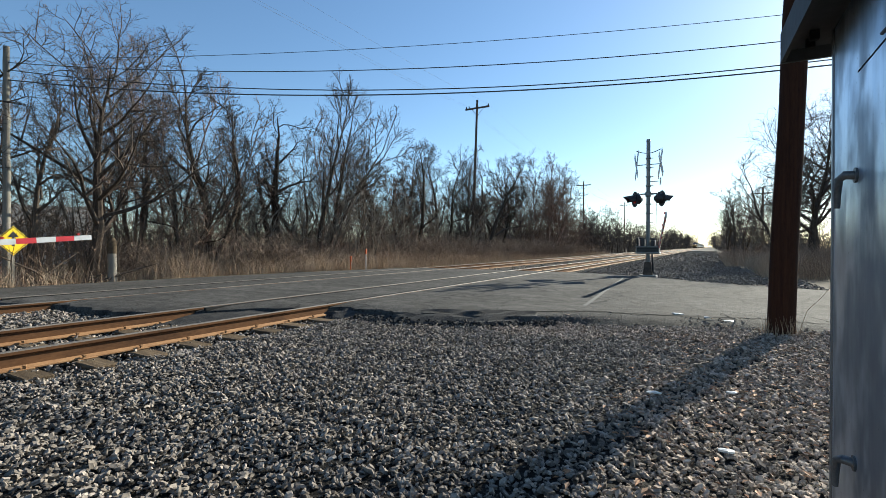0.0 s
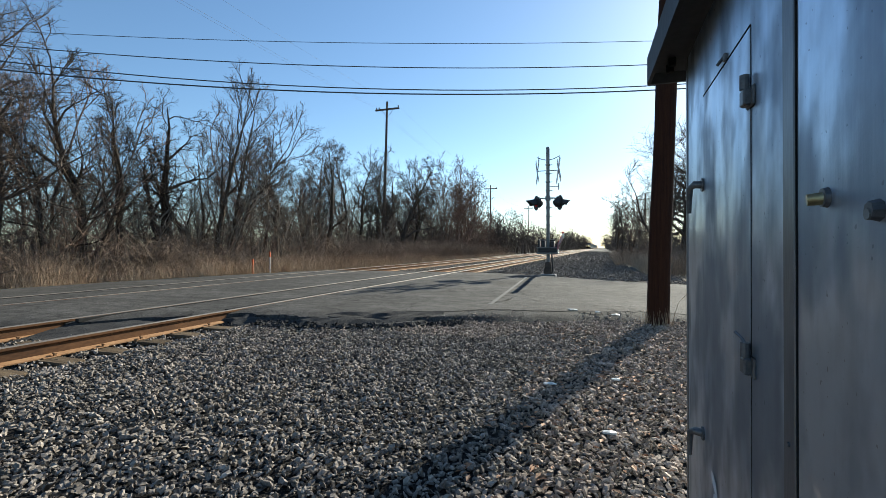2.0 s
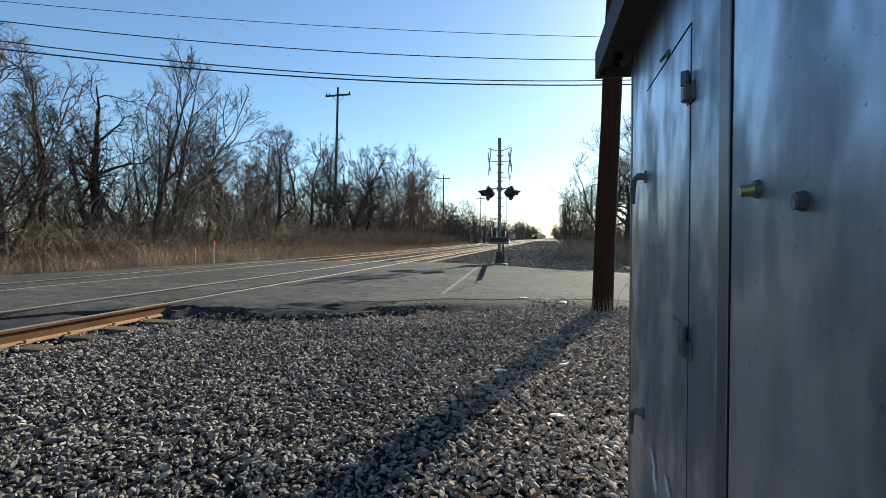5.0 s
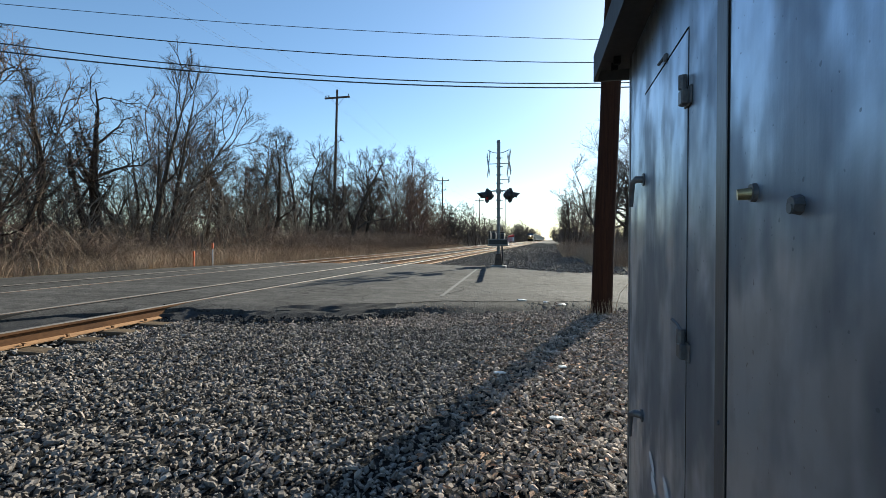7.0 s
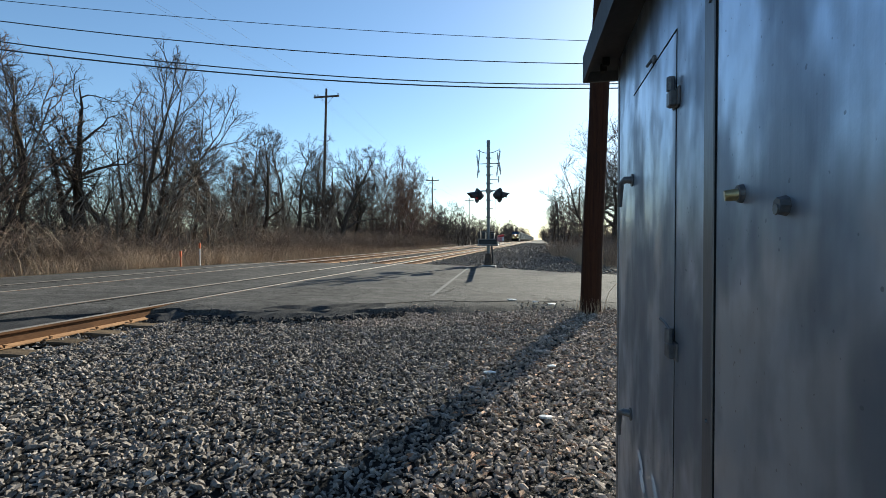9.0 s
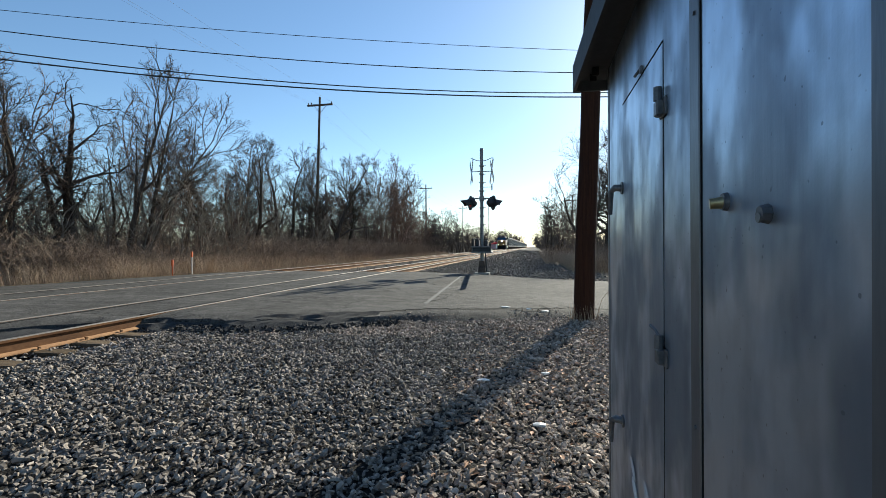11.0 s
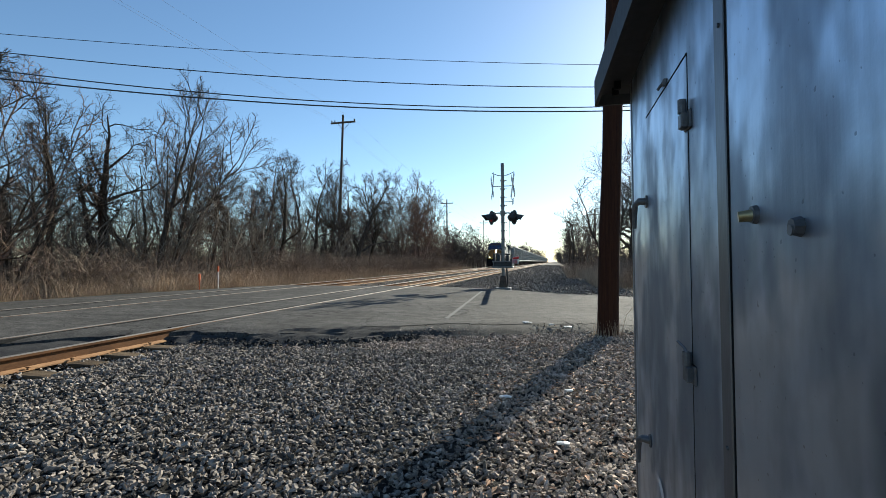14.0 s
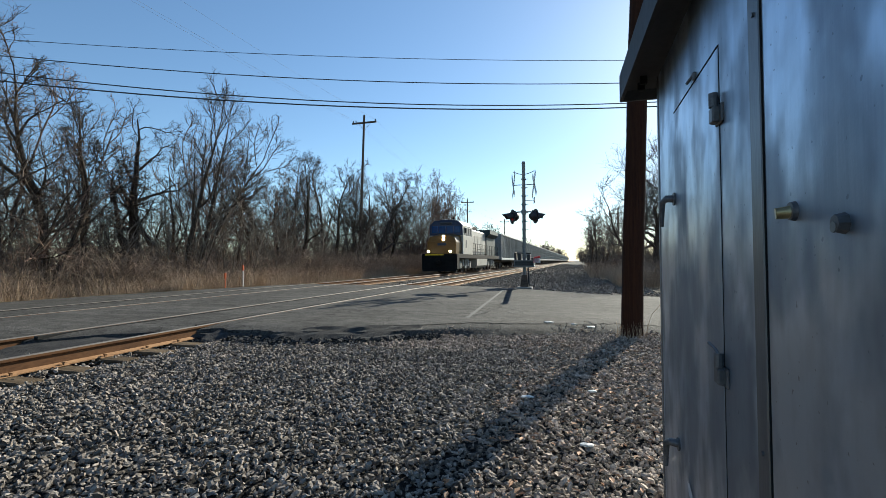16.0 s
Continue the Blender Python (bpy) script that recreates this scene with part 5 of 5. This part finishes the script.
def build_loco():
    """Front at y = 0, the engine reaches to +y; it runs towards -y."""
    lo = thing("locomotive", "dark blue and gold freight locomotive with lit headlights", "locomotive")
    part("underframe", Shape().box(-1.5, 1.5, 0.9, 21.6, 1.25, 1.62, 0.02), M_LOCODARK, lo)
    pl = Shape()
    pl.add([(-1.45, 0.0, 0.18), (1.45, 0.0, 0.18), (1.5, 0.05, 1.62), (-1.5, 0.05, 1.62), (-1.45, 0.75, 0.25), (1.45, 0.75, 0.25), (1.5, 0.95, 1.62), (-1.5, 0.95, 1.62)],
           [(0, 1, 2, 3), (4, 7, 6, 5), (0, 3, 7, 4), (1, 5, 6, 2), (3, 2, 6, 7), (0, 4, 5, 1)])
    pilot = part("pilot", pl, M_LOCODARK, lo, "black snow plough pilot")
    part("coupler", Shape().box(-0.12, 0.12, -0.45, 0.1, 0.75, 1.02, 0.03).box(-0.2, 0.2, -0.5, -0.25, 0.7, 1.06, 0.05), M_LOCODARK, pilot)
    for s in (-1, 1):
        part("step_well", Shape().box(s * 1.42 - 0.12, s * 1.42 + 0.12, 0.1, 0.9, 0.35, 1.6, 0.02), M_LOCODARK, lo)
    nose = Shape()
    prof = [(-1.22, 1.62), (1.22, 1.62), (1.26, 2.6), (1.12, 3.05), (0.6, 3.2), (-0.6, 3.2), (-1.12, 3.05), (-1.26, 2.6)]
    n = len(prof)
    nose.add([(u, 0.95, v) for u, v in prof] + [(u * 1.12, 2.6, v + (0.25 if v > 2.9 else 0.05 * (v - 1.62))) for u, v in prof], [tuple(range(n)), tuple(range(n, 2 * n))[::-1]] + [(i, (i + 1) % n, n + (i + 1) % n, n + i) for i in range(n)])
    nose_ob = part("nose", nose, M_GOLD, lo, "gold painted short nose")
    for s in (-1, 1):
        part("ditch_light", Shape().tube([(s * 0.95, 0.02, 1.82), (s * 0.95, 0.2, 1.82)], [0.10, 0.09], 12), M_DITCH, lo, "lit ditch light")
    for s in (-0.13, 0.13):
        part("headlight", Shape().tube([(0.12, 0.9, 3.0 + s), (0.12, 1.05, 3.0 + s)], [0.105, 0.09], 12), M_LAMP, nose_ob, "lit headlight")
    part("nose_band", Shape().box(-0.4, 0.5, 0.936, 0.948, 1.7, 1.8), M_GOLD, nose_ob)
    part("nose_emblem", Shape().box(-0.4, 0.35, 0.938, 0.9495, 2.35, 2.55), M_NAVY, nose_ob, "dark emblem on the nose")
    cab = Shape()
    cp = [(-1.5, 1.62), (1.5, 1.62), (1.52, 3.2), (1.46, 4.15), (1.1, 4.5), (0.0, 4.62), (-1.1, 4.5), (-1.46, 4.15), (-1.52, 3.2)]
    cab.prism(cp, "y", 2.35, 6.2)
    cab_ob = part("cab", cab, M_LOCOGREY, lo, "pale grey cab")
    part("windshield_band", Shape().prism([(-1.53, 3.28), (1.53, 3.28), (1.47, 4.14), (1.1, 4.5), (-1.1, 4.5), (-1.47, 4.14)], "y", 2.2, 2.42), M_NAVY, cab_ob, "dark blue cab front above the nose")
    for a, b in ((-1.3, -0.75), (-0.68, -0.04), (0.04, 0.68), (0.75, 1.3)):
        part("windshield", Shape().box(a, b, 2.175, 2.21, 3.5, 4.1, 0.015), M_WINDSHIELD, cab_ob, "windshield pane with painted sky reflection")
    part("roof", Shape().prism([(-1.5, 4.16), (1.5, 4.16), (1.12, 4.55), (0, 4.68), (-1.12, 4.55)], "y", 2.25, 6.3), M_NAVY, cab_ob, "dark blue cab roof")
    for s in (-1, 1):
        part("mirror", Shape().box(s * 1.6 - 0.06, s * 1.6 + 0.06, 2.9, 2.94, 3.5, 3.95, 0.01), M_BLACK, cab_ob)
    part("horn", Shape().tube([(0.5, 3.2, 4.66), (0.5, 3.2, 4.8)], 0.04, 8).tube([(0.5, 2.9, 4.8), (0.5, 3.5, 4.8)], [0.09, 0.03], 10), M_LOCODARK, cab_ob)
    part("antenna_dome", Shape().tube([(-0.4, 3.4, 4.6), (-0.4, 3.4, 4.74), (-0.4, 3.4, 4.8)], [0.18, 0.16, 0.05], 12), M_WHITE, cab_ob)
    part("nose_door", Shape().box(-1.0, -0.45, 0.928, 0.945, 1.72, 2.85, 0.006), M_GOLD, nose_ob)
    part("sill_stripe", Shape().box(-1.2, 0.4, -0.012, 0.012, 1.5, 1.58), M_YELLOW, pilot)
    part("number_board", Shape().box(-0.55, 0.55, 2.15, 2.22, 4.22, 4.42, 0.02), M_BLACK, cab_ob)
    for a, b in ((2.75, 3.35), (3.55, 4.2), (4.35, 4.95), (5.15, 5.7)):
        for s in (-1, 1):
            part("side_window", Shape().box(s * 1.5 - 0.03, s * 1.5 + 0.03, a, b, 3.3, 4.0, 0.01), M_BLACK, cab_ob)
    part("side_door", Shape().box(1.5, 1.53, 3.3, 3.6, 2.2, 2.9, 0.01), M_BLACK, cab_ob)
    hood = Shape().box(-0.95, 0.95, 6.2, 15.4, 1.62, 4.2, 0.12)
    part("long_hood", hood, M_LOCOGREY, lo, "pale grey engine hood")
    for i in range(12):
        y = 6.6 + 0.72 * i
        part("hood_door", Shape().box(0.952, 0.975, y, y + 0.62, 1.9, 3.6, 0.006), M_LOCOGREY, lo)
    part("exhaust_housing", Shape().box(-0.8, 0.8, 9.2, 11.2, 4.2, 4.55, 0.06), M_LOCODARK, lo)
    rad = Shape().box(-1.05, 1.05, 15.4, 21.2, 1.62, 3.9, 0.05)
    rad.prism([(-1.05, 3.7), (1.05, 3.7), (1.5, 4.1), (1.5, 4.55), (-1.5, 4.55), (-1.5, 4.1)], "y", 15.2, 20.8)
    part("radiator_housing", rad, M_LOCOGREEN, lo, "dark flared radiator housing")
    for s in (-1, 1):
        rl = Shape()
        for i in range(14):
            y = 6.6 + 1.08 * i
            rl.tube([(s * 1.45, y, 1.62), (s * 1.45, y, 2.7)], 0.022, 6)
        rl.tube([(s * 1.45, 6.4, 2.7), (s * 1.45, 20.9, 2.7)], 0.022, 6)
        rl.tube([(s * 1.45, 6.4, 2.2), (s * 1.45, 20.9, 2.2)], 0.018, 6)
        part("handrail", rl, M_LOCODARK, lo)
        fr = Shape()
        for z, x in ((1.7, 1.2), (2.7, 1.25)):
            fr.tube([(s * 0.5, 0.8, z), (s * x, 0.75, z)], 0.022, 6)
        fr.tube([(s * 1.25, 0.75, 1.6), (s * 1.25, 0.75, 2.7)], 0.024, 6)
        part("handrail", fr, M_GOLD, lo)
    tank = Shape().prism([(-1.45, 0.55), (-1.2, 0.32), (1.2, 0.32), (1.45, 0.55), (1.48, 1.25), (-1.48, 1.25)], "y", 8.2, 13.6)
    part("fuel_tank", tank, M_LOCOGREY, lo, "pale grey fuel tank")
    for y0 in (2.3, 15.2):
        truck = part("truck", Shape().box(-0.95, 0.95, y0 + 1.9, y0 + 2.5, 0.5, 1.0, 0.03), M_LOCOGREY, lo, "grey three-axle truck frame")
        for s in (-1, 1):
            tr = Shape().box(s * 1.05 - 0.1, s * 1.05 + 0.1, y0, y0 + 4.4, 0.55, 0.85, 0.03)
            for k in range(3):
                tr.box(s * 1.12 - 0.1, s * 1.12 + 0.1, y0 + 0.2 + 1.85 * k - 0.05, y0 + 0.2 + 1.85 * k + 0.4, 0.35, 1.0, 0.05)
                tr.tube([(s * 1.2, y0 + 1.1 + 1.5 * k * 0.6, 0.6), (s * 1.2, y0 + 1.1 + 1.5 * k * 0.6, 1.2)], 0.12, 8)
            part("side_frame", tr, M_LOCOGREY, truck)
        for k in range(3):
            wheelset(truck, y0 + 0.35 + 1.85 * k, r=0.53)
    TRAIN.append((lo, 0.0))
    return lo


CAR_LENGTH = 17.2


def build_car():
    """A ribbed high-sided wagon; front end at y = 0."""
    ca = thing("freight_wagon", "pale grey high-sided ribbed freight wagon", "freight wagon", "wagons of the train")
    L = CAR_LENGTH - 0.9
    body = Shape()
    body.prism([(-1.46, 1.2), (1.46, 1.2), (1.5, 1.5), (1.5, 4.45), (1.3, 4.62), (-1.3, 4.62), (-1.5, 4.45), (-1.5, 1.5)], "y", 0.45, 0.45 + L)
    bo = part("body", body, M_CAR, ca, "pale grey ribbed steel body")
    k = 20
    rib = Shape().box(-0.05, 0.06, -0.06, 0.06, 1.35, 4.42, 0.015).mesh("rib", M_CAR)
    for i in range(k):
        y = 0.6 + (L - 0.3) * i / (k - 1)
        part("rib", rib, M_CAR, bo, at=pose(1.53, y, 0))
    part("top_chord", Shape().box(1.42, 1.62, 0.42, 0.48 + L, 4.38, 4.56, 0.02).box(-1.62, -1.42, 0.42, 0.48 + L, 4.38, 4.56, 0.02), M_CAR, bo)
    part("sill", Shape().box(1.42, 1.64, 0.42, 0.48 + L, 1.1, 1.4, 0.02).box(-1.64, -1.42, 0.42, 0.48 + L, 1.1, 1.4, 0.02), M_CAR, bo)
    part("centre_beam", Shape().box(-0.3, 0.3, -0.05, CAR_LENGTH + 0.05, 0.8, 1.15, 0.02), M_TRUCK, ca)
    for y0 in (1.6, CAR_LENGTH - 3.6):
        truck = part("truck", Shape().box(-0.95, 0.95, y0 + 0.8, y0 + 1.2, 0.4, 0.8, 0.03), M_TRUCK, ca, "rusty two-axle truck")
        for s in (-1, 1):
            tr = Shape().prism([(y0 - 0.1, 0.45), (y0 + 0.3, 0.35), (y0 + 0.75, 0.25), (y0 + 1.25, 0.25), (y0 + 1.7, 0.35), (y0 + 2.1, 0.45), (y0 + 2.1, 0.62), (y0 + 1.4, 0.85), (y0 + 0.6, 0.85), (y0 - 0.1, 0.62)], "x", s * 1.02 - 0.08, s * 1.02 + 0.08)
            part("side_frame", tr, M_TRUCK, truck)
        for k2 in (0.12, 1.88):
            wheelset(truck, y0 + k2, r=0.46)
    return ca


def build_train():
    build_loco()
    first = build_car()
    TRAIN.append((first, 22.3))
    for i in range(1, 26):
        c = copy_thing(first, pose(TRACK_2, 60 + CAR_LENGTH * i, 0))
        TRAIN.append((c, 22.3 + CAR_LENGTH * i))


def build_litter():
    rnd = random.Random(31)
    for x, y, s in ((5.33, 4.34, 0.07), (5.83, 3.3, 0.05), (5.27, 8.75, 0.11), (5.7, 8.7, 0.06), (6.0, 8.5, 0.09), (5.9, 4.6, 0.05)):
        z = ground_z(x, y) + 0.045 if y < 6.5 else road_z(x) + 0.006
        sh = Shape()
        n = 9
        pts = [(x + s * math.cos(6.2832 * i / n) * rnd.uniform(0.6, 1.1), y + 0.6 * s * math.sin(6.2832 * i / n) * rnd.uniform(0.6, 1.1), z + rnd.uniform(0, 0.15 * s)) for i in range(n)]
        sh.add(pts + [(a, b, c - 0.012) for a, b, c in pts] + [(x, y, z + 0.22 * s), (x, y, z - 0.01)], [(i, (i + 1) % n, 2 * n) for i in range(n)] + [(n + i, i, (i + 1) % n, n + (i + 1) % n) for i in range(n)][::-1] + [(n + (i + 1) % n, n + i, 2 * n + 1) for i in range(n)])
        solid("litter", sh, M_LITTER, "crumpled scrap of white plastic litter on the gravel", "litter", group="scraps of litter")
    lf = Shape()
    for _ in range(1100):
        x = rnd.uniform(5.0, 8.0)
        y = rnd.uniform(1.8, 7.4)
        z = ground_z(x, y) + rnd.uniform(0.03, 0.055)
        a, l = rnd.uniform(0, 6.28), rnd.uniform(0.015, 0.04)
        c, q = math.cos(a), math.sin(a)
        lf.add([(x - l * c, y - l * q, z), (x + 0.4 * l * q, y - 0.4 * l * c, z + 0.01), (x + l * c, y + l * q, z + 0.004), (x - 0.4 * l * q, y + 0.4 * l * c, z + 0.008)], [(0, 1, 2, 3)])
    solid("dry_leaves", lf, M_LEAF, "scattered dry brown leaves and twigs on the gravel", "leaves", "stuff")


def build_house():
    h = thing("house", "pale house half hidden behind bare trees", "house", at=pose(-46, 17, -0.6, 0, 0, 70))
    part("wall", Shape().box(-5, 5, -3.5, 3.5, 0, 3.0), M_HOUSE, h)
    part("roof", Shape().prism([(-3.9, 2.9), (3.9, 2.9), (0, 5.2)], "x", -5.3, 5.3), M_ROOF, h, "grey shingle roof")
    for x in (-3, 0.4, 3.2):
        w = part("window", Shape().box(x - 0.5, x + 0.5, -3.56, -3.49, 1.0, 2.2), M_BLACK, h)
        part("frame", Shape().box(x - 0.58, x + 0.58, -3.54, -3.5, 0.92, 1.0).box(x - 0.58, x + 0.58, -3.54, -3.5, 2.2, 2.28), M_WHITE, w)


# train front along the track, metres at each time
FRONT = [(0, 431.0), (16, 36.8)]
# rise of the gate arm in degrees
ARM = [(0, 9.6), (0.5, 8.2), (1, 6.8), (1.5, 5.2), (2, 3.8), (2.5, 2.8), (3, 2.0), (3.5, 1.4), (4, 0.9), (6, 0.0), (16, 0.0)]

ARM_WEST = [(0, 4.7), (0.5, 4.2), (1, 3.6), (1.3, 3.1), (2, 2.2), (3, 1.2), (4, 0.6), (6, 0.0), (16, 0.0)]


def motions():
    for ob, back in TRAIN:
        walk(ob, [(t, pose(TRACK_2, y + back, 0)) for t, y in FRONT])
    walk(GATE_ARMS[0], [(t, pose(0.34, 0, 1.06, -e, 0, 7)) for t, e in ARM])
    walk(GATE_ARMS[1], [(t, pose(0.34, 0, 1.06, -e)) for t, e in ARM_WEST])


build_ground()
build_road()
build_woods()
build_brush()
build_shrubs()
build_case()
build_poles()
build_signal(MAST[0], MAST[1], 0, "galvanised crossing signal with crossbucks, lamps and lowering gate")
other = build_signal(-9.7, 1.15, 180, "crossing signal with lowered red and white gate arm")
other.location.z -= 0.20
build_signs()
build_stump()
build_house()
build_train()
build_litter()
build_ballast()
build_crumbs()
build_tracks()
motions()
